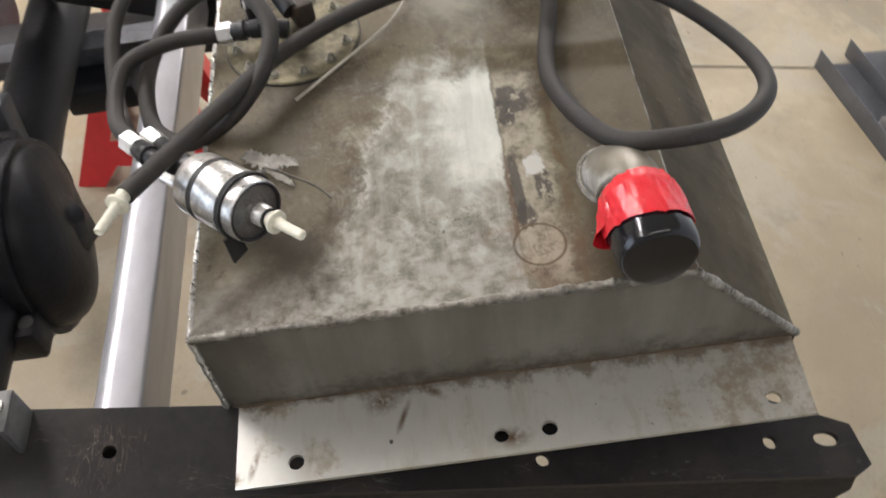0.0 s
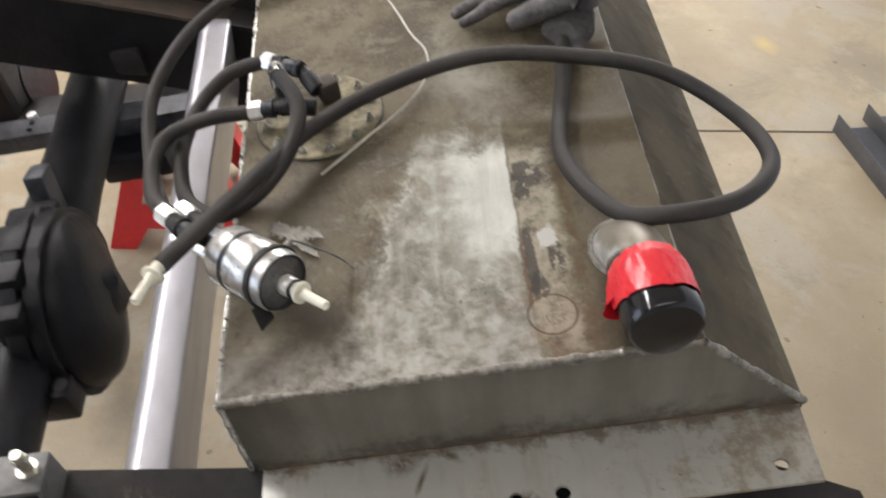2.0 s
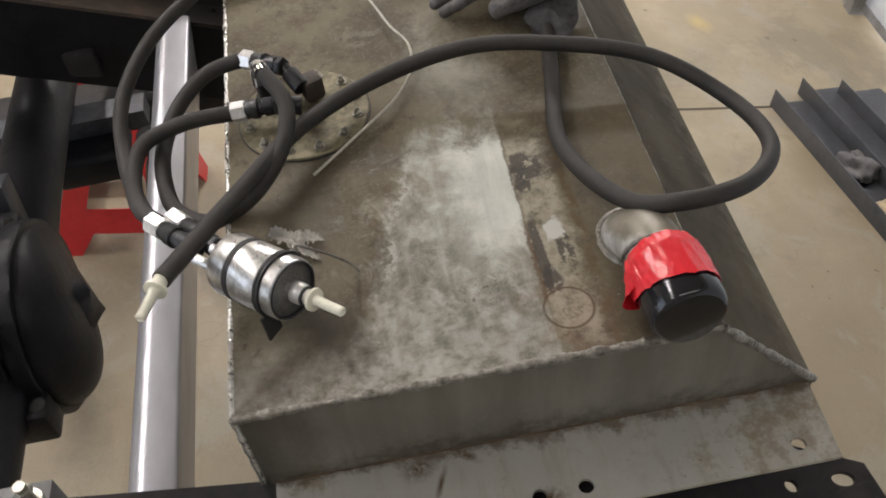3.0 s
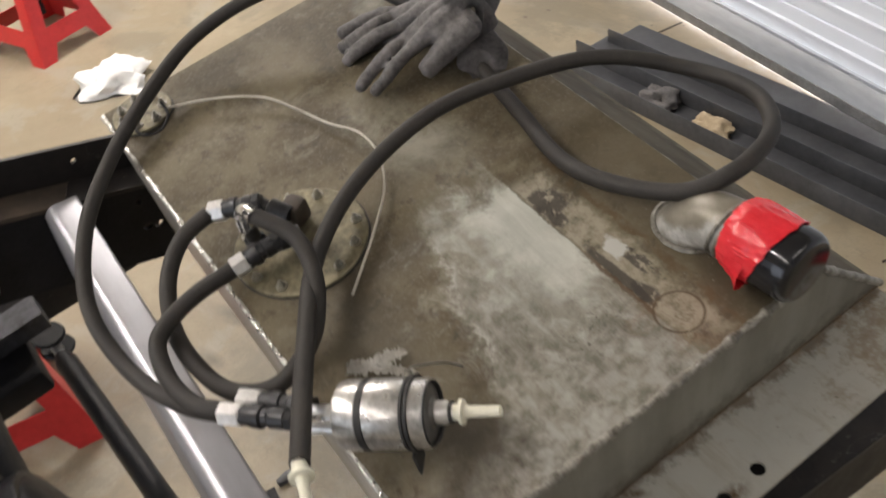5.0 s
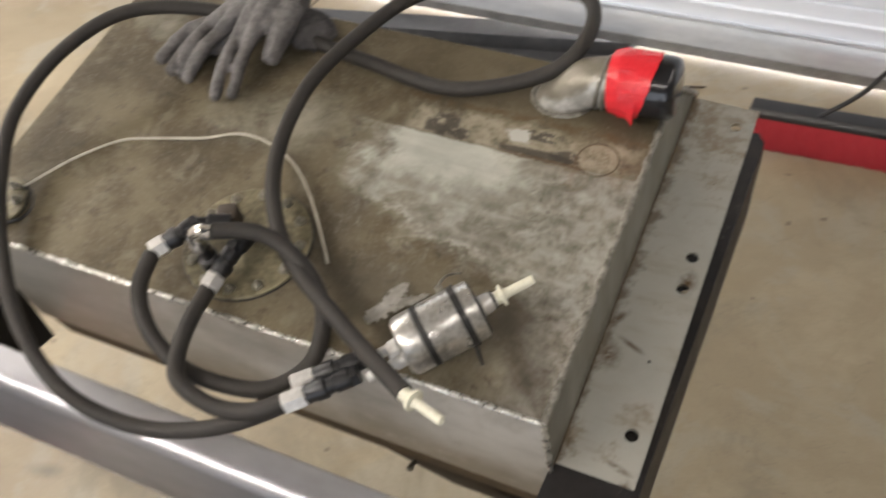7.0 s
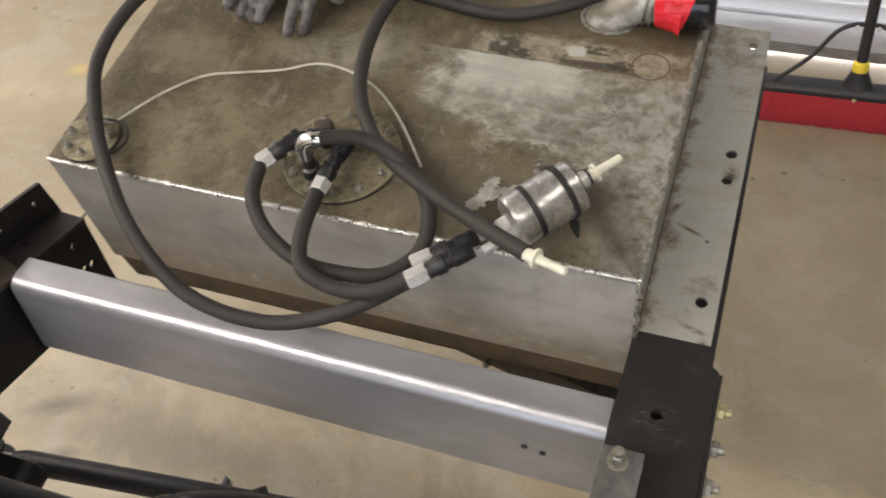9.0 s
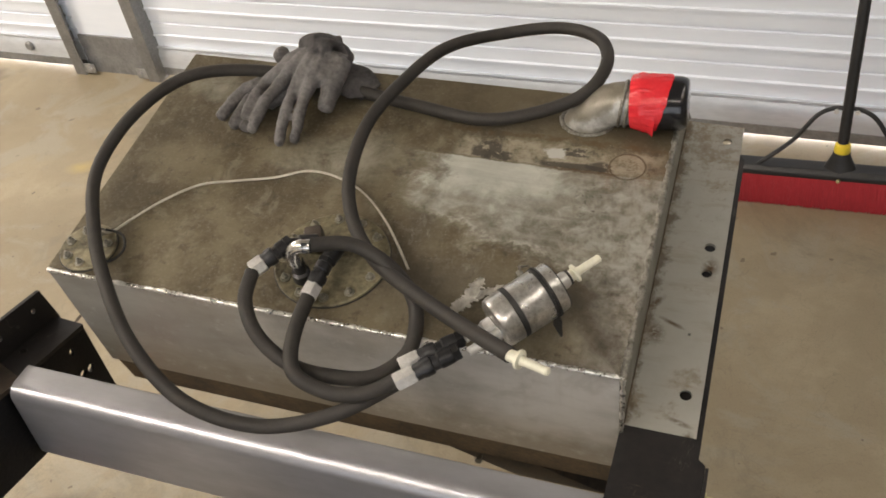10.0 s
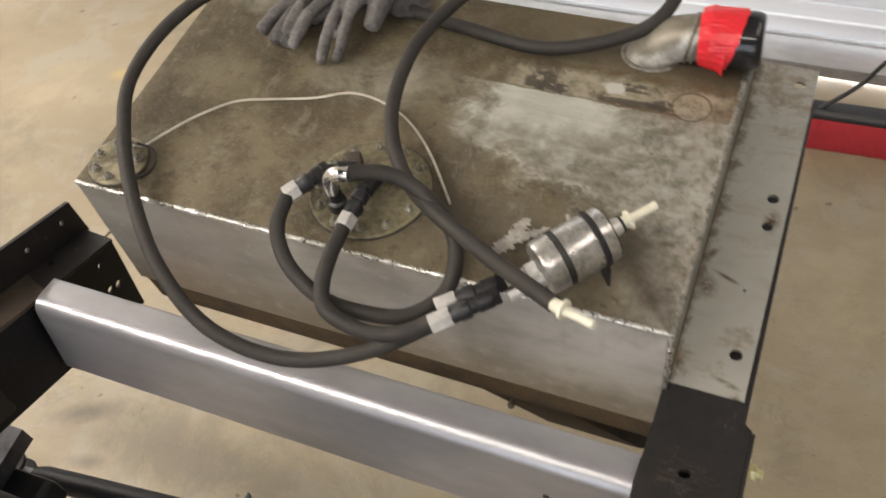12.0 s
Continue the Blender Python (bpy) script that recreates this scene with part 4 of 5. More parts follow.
sender("gauge_plate", -0.624, 0.041, 0.034, 7, "small round bolted gauge sender plate at the tank corner", 0.0036, MAT_DULLBOLT)


# ---- pump plate ports ----
manifold = thing("port_block", CH, "dark metal port block with three outlets on the pump plate", "port block")
part("block", box(bmesh.new(), -0.362, -0.341, 0.084, 0.105, 0.006, 0.031, 0.0045, Matrix.Translation((-0.35, 0.09, 0)) @ Matrix.Rotation(radians(25), 4, "Z") @ Matrix.Translation((0.35, -0.09, 0))), MAT_RUSTY, manifold, "rusty brown block")
part("port", turned([(0.010, 0), (0.010, 0.012), (0.007, 0.014), (0.007, 0.03)], along((-0.352, 0.048, 0.006), (-0.350, 0.048, 0.05)), 20), MAT_FIT, manifold)
part("port", turned([(0.009, 0), (0.009, 0.02), (0.006, 0.022), (0.006, 0.034)], along((-0.345, 0.085, 0.025), (-0.372, 0.068, 0.036)), 20), MAT_FIT, manifold)
part("port", turned([(0.009, 0), (0.009, 0.02), (0.006, 0.022), (0.006, 0.034)], along((-0.322, 0.082, 0.022), (-0.325, 0.055, 0.026)), 20), MAT_FIT, manifold)
elbow = thing("elbow_fitting", CH, "polished ninety degree elbow on the pump plate", "hose fitting")
part("bend", tube(bmesh.new(), spline([(-0.352, 0.046, 0.034), (-0.352, 0.047, 0.046), (-0.349, 0.049, 0.055), (-0.341, 0.051, 0.0595), (-0.330, 0.053, 0.0605)], 5), 0.0078, 18), MAT_CHROME, elbow, "chromed bend")
bm = bmesh.new()
hexagon(bm, 0.0088, -0.004, 0.006, along((-0.336, 0.052, 0.060), (-0.320, 0.057, 0.060)))
part("nut", bm, MAT_FIT, elbow)

# ---- hoses ----
HOSE = 0.0078


def hose_end(hose_ob, a, b):
    """A crimped hose end: a black sleeve with collars from the swivel nut at a to the silver hexagon nut at b."""
    a, b = Vector(a), Vector(b)
    n = (b - a).length
    m = along(a, b)
    sleeve = part("hose_end", turned([(0.0072, 0), (0.0090, 0.002), (0.0090, n * 0.24), (0.0076, n * 0.27), (0.0076, n * 0.36), (0.0098, n * 0.38), (0.0098, n * 0.52), (0.0086, n * 0.56), (0.0086, n * 0.70)], m, 24), MAT_FIT, hose_ob, "black anodised sleeve")
    bm = bmesh.new()
    hexagon(bm, 0.0102, n * 0.66, n * 1.0, m)
    part("nut", bm, MAT_NUT, sleeve, "bright silver hexagon nut")
    bm = bmesh.new()
    hexagon(bm, 0.0095, -0.006, 0.002, m)
    part("swivel_nut", bm, MAT_FIT, sleeve, "dark swivel nut")


def plug(a, b, parent, label):
    """A cream barbed quick-connect plug."""
    a, b = Vector(a), Vector(b)
    n = (b - a).length
    stem = part("plug", turned([(0.0054, n * 0.30), (0.0043, n * 0.42), (0.0040, n * 0.97), (0.0030, n), (0.0016, n * 0.97)], along(a, b), 20), MAT_PLUG, parent, label)
    part("collar", turned([(0.0056, -0.004), (0.0060, 0.0), (0.0060, n * 0.22), (0.0094, n * 0.24), (0.0094, n * 0.30), (0.0055, n * 0.32)], along(a, b), 20), MAT_PLUG, stem)


def hose(pts, label):
    ob = thing("fuel_hose", CH, label, "hose", "fuel hoses on the tank")
    part("tube", tube(bmesh.new(), spline(pts, 7), HOSE, 16), MAT_HOSE, ob, "black rubber tube")
    return ob


LOOP = [(-0.096, -0.033, 0.063), (-0.193, 0.020, 0.042), (-0.282, 0.079, 0.029), (-0.337, 0.159, 0.026), (-0.349, 0.252, 0.036), (-0.331, 0.341, 0.034),
        (-0.301, 0.422, 0.024), (-0.242, 0.480, 0.007), (-0.168, 0.487, 0.018), (-0.109, 0.445, 0.039), (-0.091, 0.381, 0.049), (-0.122, 0.339, 0.032),
        (-0.214, 0.311, 0.015), (-0.320, 0.328, 0.0085), (-0.424, 0.343, 0.011), (-0.519, 0.334, 0.032), (-0.596, 0.289, 0.053), (-0.637, 0.215, 0.052),
        (-0.650, 0.132, 0.036), (-0.615, 0.056, 0.026), (-0.561, -0.013, 0.020), (-0.497, -0.074, 0.008), (-0.426, -0.111, -0.016), (-0.349, -0.110, -0.037),
        (-0.272, -0.086, -0.025), (-0.202, -0.056, 0.017)]
long_hose = hose(LOOP, "long looped black rubber fuel hose lying over the tank")
curl_hose = hose([(-0.332, 0.054, 0.060), (-0.296, 0.071, 0.049), (-0.256, 0.064, 0.036), (-0.221, 0.039, 0.023), (-0.210, 0.011, 0.009), (-0.214, -0.017, -0.003), (-0.239, -0.046, -0.005), (-0.280, -0.057, -0.001), (-0.323, -0.056, 0.004), (-0.364, -0.038, 0.016), (-0.389, -0.008, 0.028), (-0.395, 0.027, 0.033)], "black rubber fuel hose curling from elbow to hose end")
short_hose = hose([(-0.328, 0.016, 0.0225), (-0.325, -0.020, 0.025), (-0.320, -0.050, 0.022), (-0.308, -0.072, 0.019), (-0.284, -0.080, 0.014), (-0.256, -0.080, 0.010), (-0.227, -0.071, 0.012), (-0.200, -0.050, 0.018)], "short black rubber fuel hose bending over the tank edge")


hose_end(curl_hose, (-0.370, 0.066, 0.0365), (-0.397, 0.029, 0.032))
hose_end(short_hose, (-0.325, 0.058, 0.026), (-0.328, 0.015, 0.023))
hose_end(long_hose, (-0.158, -0.020, 0.026), (-0.206, -0.060, 0.018))
hose_end(short_hose, (-0.160, -0.003, 0.022), (-0.207, -0.042, 0.018))
plug((-0.097, -0.033, 0.063), (-0.057, -0.046, 0.068), long_hose, "cream plastic plug in the hose's open end")

# ---- fuel filter ----
fa, fb = Vector((-0.1255, 0.0130, 0.0370)), Vector((-0.077, 0.0644, 0.0455))
flt = thing("fuel_filter", CH, "silver canister fuel filter with black rubber bands lying on the tank", "fuel filter")
m = along(fa, fb)
n = (fb - fa).length
R_ = 0.0265
part("canister", turned([(R_ * 0.84, 0), (R_ * 0.95, 0.002), (R_, 0.006), (R_, n * 0.27), (R_ * 0.97, n * 0.28), (R_ * 0.97, n * 0.355), (R_, n * 0.365), (R_, n * 0.79), (R_ * 0.97, n * 0.81), (R_ * 0.97, n * 0.97), (R_ * 0.945, n), (R_ * 0.915, n + 0.0005), (R_ * 0.86, n - 0.004), (R_ * 0.3, n - 0.004)], m, 48), MAT_FILTER, flt, "scuffed silver canister")
part("band", turned([(R_ * 0.965, n * 0.278), (R_ + 0.0003, n * 0.285), (R_ + 0.0003, n * 0.352), (R_ * 0.965, n * 0.358)], m, 48), MAT_RUBBER, flt, "dark band round the groove")
part("strap", turned([(R_ * 0.96, n * 0.765), (R_ + 0.0010, n * 0.769), (R_ + 0.0010, n * 0.797), (R_ - 0.0002, n * 0.802), (R_ - 0.0002, n * 0.817), (R_ + 0.0016, n * 0.822), (R_ + 0.0016, n * 0.850), (R_ * 0.96, n * 0.855)], m, 48), MAT_RUBBER, flt, "ridged black rubber strap")
part("face_seal", turned([(R_ * 0.925, n - 0.003), (R_ * 0.915, n + 0.0010), (R_ * 0.88, n + 0.0018), (R_ * 0.845, n + 0.0010), (R_ * 0.835, n - 0.003)], m, 48), MAT_RUBBER, flt, "black rim seal")
part("face", turned([(R_ * 0.845, n - 0.0015), (R_ * 0.60, n + 0.0002), (R_ * 0.44, n + 0.0012), (R_ * 0.38, n + 0.0035), (R_ * 0.28, n + 0.0042)], m, 40), MAT_FACE, flt, "dull grey end face")
part("boss", turned([(0.0058, n + 0.0138), (0.0082, n + 0.0140), (0.0082, n + 0.0158), (0.0058, n + 0.0160)], m, 28), MAT_RUBBER, flt, "black ring on the outlet")
part("inlet_nut", hexagon(bmesh.new(), 0.0085, -0.012, -0.001, m), MAT_NUT, flt, "bright inlet nut")
part("spigot", turned([(0.0088, n + 0.002), (0.0088, n + 0.0105), (0.0080, n + 0.0120), (0.0074, n + 0.0136), (0.0064, n + 0.0138), (0.0064, n + 0.017)], m, 24), MAT_NUT, flt, "bright outlet spigot")
part("port_stub", turned([(0.0046, -0.030), (0.0046, -0.010), (0.0062, -0.009), (0.0062, 0.001)], Matrix.Translation((-0.006, 0.006, -0.006)) @ m, 20), MAT_NUT, flt, "bright inlet stub")
part("port_stub", turned([(0.0046, -0.034), (0.0046, -0.010), (0.0062, -0.009), (0.0062, 0.001)], Matrix.Translation((0.006, -0.007, -0.002)) @ m, 20), MAT_NUT, flt, "bright inlet stub")
bm = bmesh.new()
prism(bm, [(-0.007, 0.0), (0.007, 0.0), (0.009, -0.026), (-0.006, -0.029)], "x", -0.001, 0.001)
bmesh.ops.transform(bm, matrix=Matrix.Translation((-0.0705, 0.0405, 0.030)) @ Matrix.Rotation(radians(44), 4, "Z"), verts=bm.verts)
part("strap_tab", bm, MAT_RUBBER, flt, "loose end of the rubber strap")
dr = (fb - fa).normalized()
knob = fa + dr * n * 0.69 + Vector((-0.727, 0.686, 0.0)) * 0.0315 + Vector((0, 0, 0.008))
bm = bmesh.new()
tube(bm, spline([knob + Vector((0.004, -0.004, -0.004)), knob, knob + Vector((0.000, 0.006, 0.000)), (-0.126, 0.103, 0.014), (-0.120, 0.115, 0.0025)], 5), lambda u: 0.0036 if u < 0.3 else 0.0011, 10)
part("wire_clip", bm, MAT_DULLBOLT, flt, "thin bent wire clip")
plug(fb + dr * 0.012, fb + dr * 0.052, flt, "cream plastic plug in the filter outlet")

# ---- loose wire ----
bm = bmesh.new()
tube(bm, spline([(-0.612, 0.060, 0.012), (-0.605, 0.066, 0.006), (-0.584, 0.091, 0.010), (-0.561, 0.119, 0.012), (-0.53, 0.151, 0.010), (-0.493, 0.168, 0.006), (-0.446, 0.182, 0.006), (-0.407, 0.196, 0.010), (-0.37, 0.195, 0.008), (-0.327, 0.175, 0.009), (-0.285, 0.136, 0.010), (-0.244, 0.085, 0.003)], 5), 0.0014, 8)
solid("sender_wire", bm, MAT_WIRE, CH, "thin pale insulated wire lying across the tank", "wire")
bm = bmesh.new()
tube(bm, spline([(-0.607, 0.062, 0.014), (-0.585, 0.060, 0.012), (-0.577, 0.045, 0.006), (-0.585, 0.028, 0.004), (-0.604, 0.022, 0.006)], 5), 0.0016, 8)
solid("earth_wire", bm, MAT_RUBBER, CH, "short black wire loop at the gauge plate", "wire")

# ---- chassis ----
KICK = Matrix.Translation((0, 0, -0.1045)) @ Matrix.Rotation(radians(-12.7), 4, "X")
rail_r = thing("chassis_rail", CH, "black painted steel chassis rail below the tank flange", "chassis rail", "rails of the chassis")
bm = bmesh.new()
plate(bm, [(-0.002, -1.6), (0.087, -1.6), (0.087, -0.018), (0.0800, -0.012), (0.0800, 0.545), (0.070, 0.562), (0.030, 0.556), (-0.002, 0.47)], [(0.038, -0.086, 0.006, 0.006), (0.044, 0.528, 0.0075, 0.012), (0.046, 0.474, 0.0065, 0.0065), (0.056, 0.266, 0.006, 0.006)], 0.0, 0.005, KICK)
part("top_flange", bm, MAT_RAIL, rail_r, "scratched black top flange with slotted holes")
bm = bmesh.new()
prism(bm, [(-1.6, -0.0052), (0.545, -0.0052), (0.552, -0.03), (0.520, -0.10), (-1.6, -0.12)], "x", 0.0750, 0.0800)
bmesh.ops.transform(bm, matrix=KICK, verts=bm.verts)
part("web", bm, MAT_AXLE, rail_r)
part("inner_web", box(bmesh.new(), -0.002, 0.003, -1.6, -0.02, -0.1065, -0.0052, 0, KICK), MAT_BLACK, rail_r)
part("bottom_flange", box(bmesh.new(), -0.002, 0.0764, -1.6, 0.10, -0.112, -0.107, 0, KICK), MAT_BLACK, rail_r)
bm = bmesh.new()
box(bm, 0.0872, 0.0905, -0.30, -0.022, -0.11, 0.002, 0, KICK)
part("side_strap", bm, MAT_BLACK, rail_r)
for y in (-0.047, -0.092, -0.135, -0.185):
    bm = bmesh.new()
    m = KICK @ along((0.0905, y, -0.022), (0.12, y, -0.022))
    lathe(bm, [(0.011, 0), (0.011, 0.002)], m, 20)
    hexagon(bm, 0.0085, 0.002, 0.009, m)
    lathe(bm, [(0.0045, 0.009), (0.0045, 0.014), (0.0035, 0.015)], m, 12)
    part("bolt", bm, MAT_BRASS if y == -0.047 else MAT_BOLT, rail_r, "zinc-plated bolt and nut")

rail_l = thing("chassis_rail", CH @ Matrix.Translation((-0.70, 0.022, -0.158)) @ Matrix.Rotation(radians(-21), 4, "X"), "black painted steel chassis rail with a dusty flange and upright wall", "chassis rail", "rails of the chassis")
bm = bmesh.new()
plate(bm, [(-1.6, -0.118), (0.032, -0.118), (0.0, 0.0), (-1.6, 0.0)], [(-0.020, -0.060, 0.0062, 0.0055), (-0.005, -0.061, 0.0062, 0.0055), (-0.030, -0.018, 0.0042, 0.0055)], 0, 0.005, Matrix(((0, 0, 1, 0.0), (1, 0, 0, 0), (0, 1, 0, 0), (0, 0, 0, 1))))
part("web", bm, MAT_AXLE, rail_l, "black inner web with a double slot")
bm = bmesh.new()
plate(bm, [(-0.044, -0.100), (0.0, -0.118), (0.0, 0.0), (-0.044, 0.004)], [(-0.034, -0.072, 0.005, 0.005)], 0.006, 0.0055)
part("ledge", bm, MAT_BLACK, rail_l, "black top flange with a bolt hole")
bm = bmesh.new()
plate(bm, [(-0.044, -1.6), (0.0, -1.6), (0.0, -0.1185), (-0.044, -0.1005)], [], 0.006, 0.0055)
part("ledge", bm, MAT_RUSTY, rail_l, "dusty brown stretch of the flange")
bm = bmesh.new()
plate(bm, [(-1.6, -0.120), (0.010, -0.120), (0.010, 0.004), (-0.012, 0.056), (-1.6, 0.056)], [(-0.030, 0.036, 0.0036, 0.0036), (-0.090, 0.034, 0.0036, 0.0036)], 0, 0.005, Matrix(((0, 0, 1, -0.0445), (1, 0, 0, 0), (0, 1, 0, 0), (0, 0, 0, 1))))
part("upstand", bm, MAT_RAIL, rail_l, "black upright angle wall with bolt holes")

# cross beam: rounded rectangular tube, turned slightly on its length
beam = thing("cross_beam", CH @ Matrix.Translation((0, -0.090, -0.0985)) @ Matrix.Rotation(radians(-9.5), 4, "X"), "bare drawn steel rectangular tube welded between the rails", "cross beam")
bm = bmesh.new()
W2, HT, CR = 0.0215, 0.128, 0.0165
sec = []
for cx, cz, a0 in ((W2 - 0.004, -0.004, 0), (-W2 + CR, -CR, 90), (-W2 + CR, -HT + CR, 180), (W2 - CR, -HT + CR, 270)):
    rr = 0.004 if (cx > 0 and cz > -0.02) else CR
    for k in range(9):
        a = radians(a0 + k * 90 / 8)
        sec.append((cx + rr * math.cos(a), cz + rr * math.sin(a)))
prism(bm, sec, "x", -0.694, -0.004)
part("tube", bm, MAT_BEAM, beam, "bare streaked steel tube", 60)
for x, z in ((-0.083, -0.058), (-0.064, -0.062)):
    part("hole", turned([(0.0035, 0), (0.0035, 0.001)], along((x, -W2 - 0.0002, z), (x, -W2 - 0.02, z)), 12), MAT_RUBBER, beam, "small dark drilled hole")

bracket = thing("mount_bracket", CH, "grey steel mounting bracket with a zinc bolt beside the beam", "bracket")
part("plate", box(bmesh.new(), 0.0, 0.037, -0.32, -0.146, -0.040, -0.035, 0.0008), MAT_BRACKET, bracket, "grey worn plate")
part("leg", box(bmesh.new(), 0.0, 0.037, -0.1505, -0.146, -0.072, -0.0402, 0.0008), MAT_BRACKET, bracket)
bm = bmesh.new()
m = along((0.016, -0.160, -0.035), (0.016, -0.158, 0.1))
lathe(bm, [(0.0095, 0), (0.0095, 0.003)], m, 20)
lathe(bm, [(0.0048, 0.003), (0.0048, 0.025)], m, 16)
hexagon(bm, 0.0072, 0.013, 0.020, m)
part("bolt", bm, MAT_BOLT, bracket, "standing zinc bolt with washer")

# added dark slanting block below the belly, not a known tank part
bm = bmesh.new()
prism(bm, [(-0.223, -0.2485), (-0.104, -0.2485), (-0.010, -0.292), (-0.130, -0.292)], "y", 0.014, 0.110, 0.005)
part("belly_block", bm, MAT_RUSTY, tank, "dark slanting block added below the tank")
bm = bmesh.new()
m = along((-0.168, 0.006, -0.246), (-0.168, -0.010, -0.240))
lathe(bm, [(0.0030, -0.004), (0.0030, 0.004)], m, 12)
hexagon(bm, 0.0045, 0.003, 0.008, m)
part("belly_bolt", bm, MAT_DULLBOLT, tank, "small pale bolt")

# ---- gloves ----


def glove(name, folds, fingers, cuff, label):
    """A limp work glove: folds that run from the wrist into the fingers, grown together, and a soft open cuff."""
    ob = thing(name, CH, label, "glove", "pair of work gloves")
    bm = bmesh.new()
    for a, b, r0, r1 in folds:
        a, b = Vector(a), Vector(b)
        tube(bm, spline([a, a.lerp(b, 0.35) + Vector((0, 0, 0.003)), a.lerp(b, 0.7) + Vector((0, 0, 0.001)), b], 6), lambda u: r0 + (r1 - r0) * u, 14)
    for pts, r0, r1 in fingers:
        tip = 0.86
        way = spline(pts, 8)
        tube(bm, way, lambda u: (r0 + (r1 - r0) * u) * (1 - 0.07 * abs(math.sin(u * 5 + pts[0][0] * 90))) * (1 if u < tip else math.sqrt(max(0.03, 1 - ((u - tip) / (1 - tip)) ** 2))), 14)
    body = part("shell", bm, MAT_GLOVE, ob, "grey coated palm and fingers", 180)
    mod = body.modifiers.new("grown_together", "REMESH")
    mod.mode, mod.voxel_size, mod.use_smooth_shade = "VOXEL", 0.0019, True
    mod = body.modifiers.new("softened", "SMOOTH")
    mod.iterations, mod.factor = 3, 0.5
    tex = bpy.data.textures.new("creases", "CLOUDS")
    tex.noise_scale, tex.noise_depth = 0.022, 1
    mod = body.modifiers.new("creased", "DISPLACE")
    mod.texture, mod.strength, mod.mid_level = tex, 0.0030, 0.5
    fold = bpy.data.textures.new("folds", "CLOUDS")
    fold.noise_scale, fold.noise_depth, fold.noise_type = 0.008, 2, "HARD_NOISE"
    mod = body.modifiers.new("folded", "DISPLACE")
    mod.texture, mod.strength, mod.mid_level = fold, 0.0011, 0.4
    bm = bmesh.new()
    rings = []
    for centre, wide, tall, ahead in cuff:
        c, d = Vector(centre), Vector(ahead).normalized()
        side = d.cross(Vector((0, 0, 1))).normalized()
        up = side.cross(d)
        ring = []
        for k in range(44):
            a = k * math.tau / 44
            p = c + wide * math.cos(a) * side + tall * math.sin(a) * up
            ring.append(bm.verts.new(p + 0.013 * Vector((noise.noise(p * 60), noise.noise(p * 70 + Vector((7, 0, 0))), 0.9 * noise.noise(p * 45 + Vector((0, 7, 0)))))))
        rings.append(ring)
    for p, q_ in zip(rings, rings[1:]):
        for k in range(44):
            bm.faces.new((p[k], p[(k + 1) % 44], q_[(k + 1) % 44], q_[k]))
    bmesh.ops.solidify(bm, geom=bm.faces, thickness=0.0018)
    soft = part("cuff", bm, MAT_CUFF, ob, "soft creased cuff", 180)
    soft.modifiers.new("rounded", "SUBSURF").levels = 2
    return ob


KNUCKLES = [(-0.510, 0.312, 0.030), (-0.490, 0.304, 0.033), (-0.464, 0.298, 0.033), (-0.446, 0.296, 0.034), (-0.414, 0.352, 0.046)]
TIPS = [(-0.512, 0.250, 0.026), (-0.501, 0.238, 0.016), (-0.460, 0.228, 0.0105), (-0.443, 0.236, 0.0095), (-0.421, 0.287, 0.018)]
WRIST = [(-0.468, 0.357, 0.048), (-0.459, 0.356, 0.051), (-0.449, 0.355, 0.053), (-0.438, 0.353, 0.053), (-0.408, 0.350, 0.044)]


def bent(a, b, rise):
    a, b = Vector(a), Vector(b)
    return [a, a.lerp(b, 0.35) + Vector((0, 0, rise)), a.lerp(b, 0.72) + Vector((0, 0, rise * 0.7)), b]


glove("work_glove",
      [(w, k, 0.0110, 0.0086) for w, k in zip(WRIST[:4], KNUCKLES)] + [(WRIST[0], WRIST[4], 0.010, 0.011), ((-0.462, 0.332, 0.042), (-0.420, 0.338, 0.043), 0.010, 0.011), ((-0.446, 0.312, 0.036), (-0.418, 0.336, 0.040), 0.008, 0.011)],
      [(bent(k, t, r), r0, r1) for k, t, r, r0, r1 in zip(KNUCKLES, TIPS, (0.004, 0.006, 0.005, 0.003, 0.002), (0.0082, 0.0084, 0.0082, 0.0082, 0.0148), (0.0070, 0.0074, 0.0068, 0.0068, 0.0112))],
      [((-0.447, 0.347, 0.052), 0.023, 0.009, (0.1, 1, 0.4)), ((-0.449, 0.357, 0.057), 0.025, 0.010, (0.1, 1, 0.4)), ((-0.449, 0.366, 0.060), 0.025, 0.009, (0.1, 1, 0.0)), ((-0.444, 0.376, 0.055), 0.028, 0.009, (0.2, 0.8, -0.6)), ((-0.438, 0.383, 0.042), 0.030, 0.010, (0.3, 0.4, -1)), ((-0.434, 0.386, 0.028), 0.031, 0.010, (0.3, 0.2, -1))],
      "grey rubber-coated work glove draped over its pair on the tank")
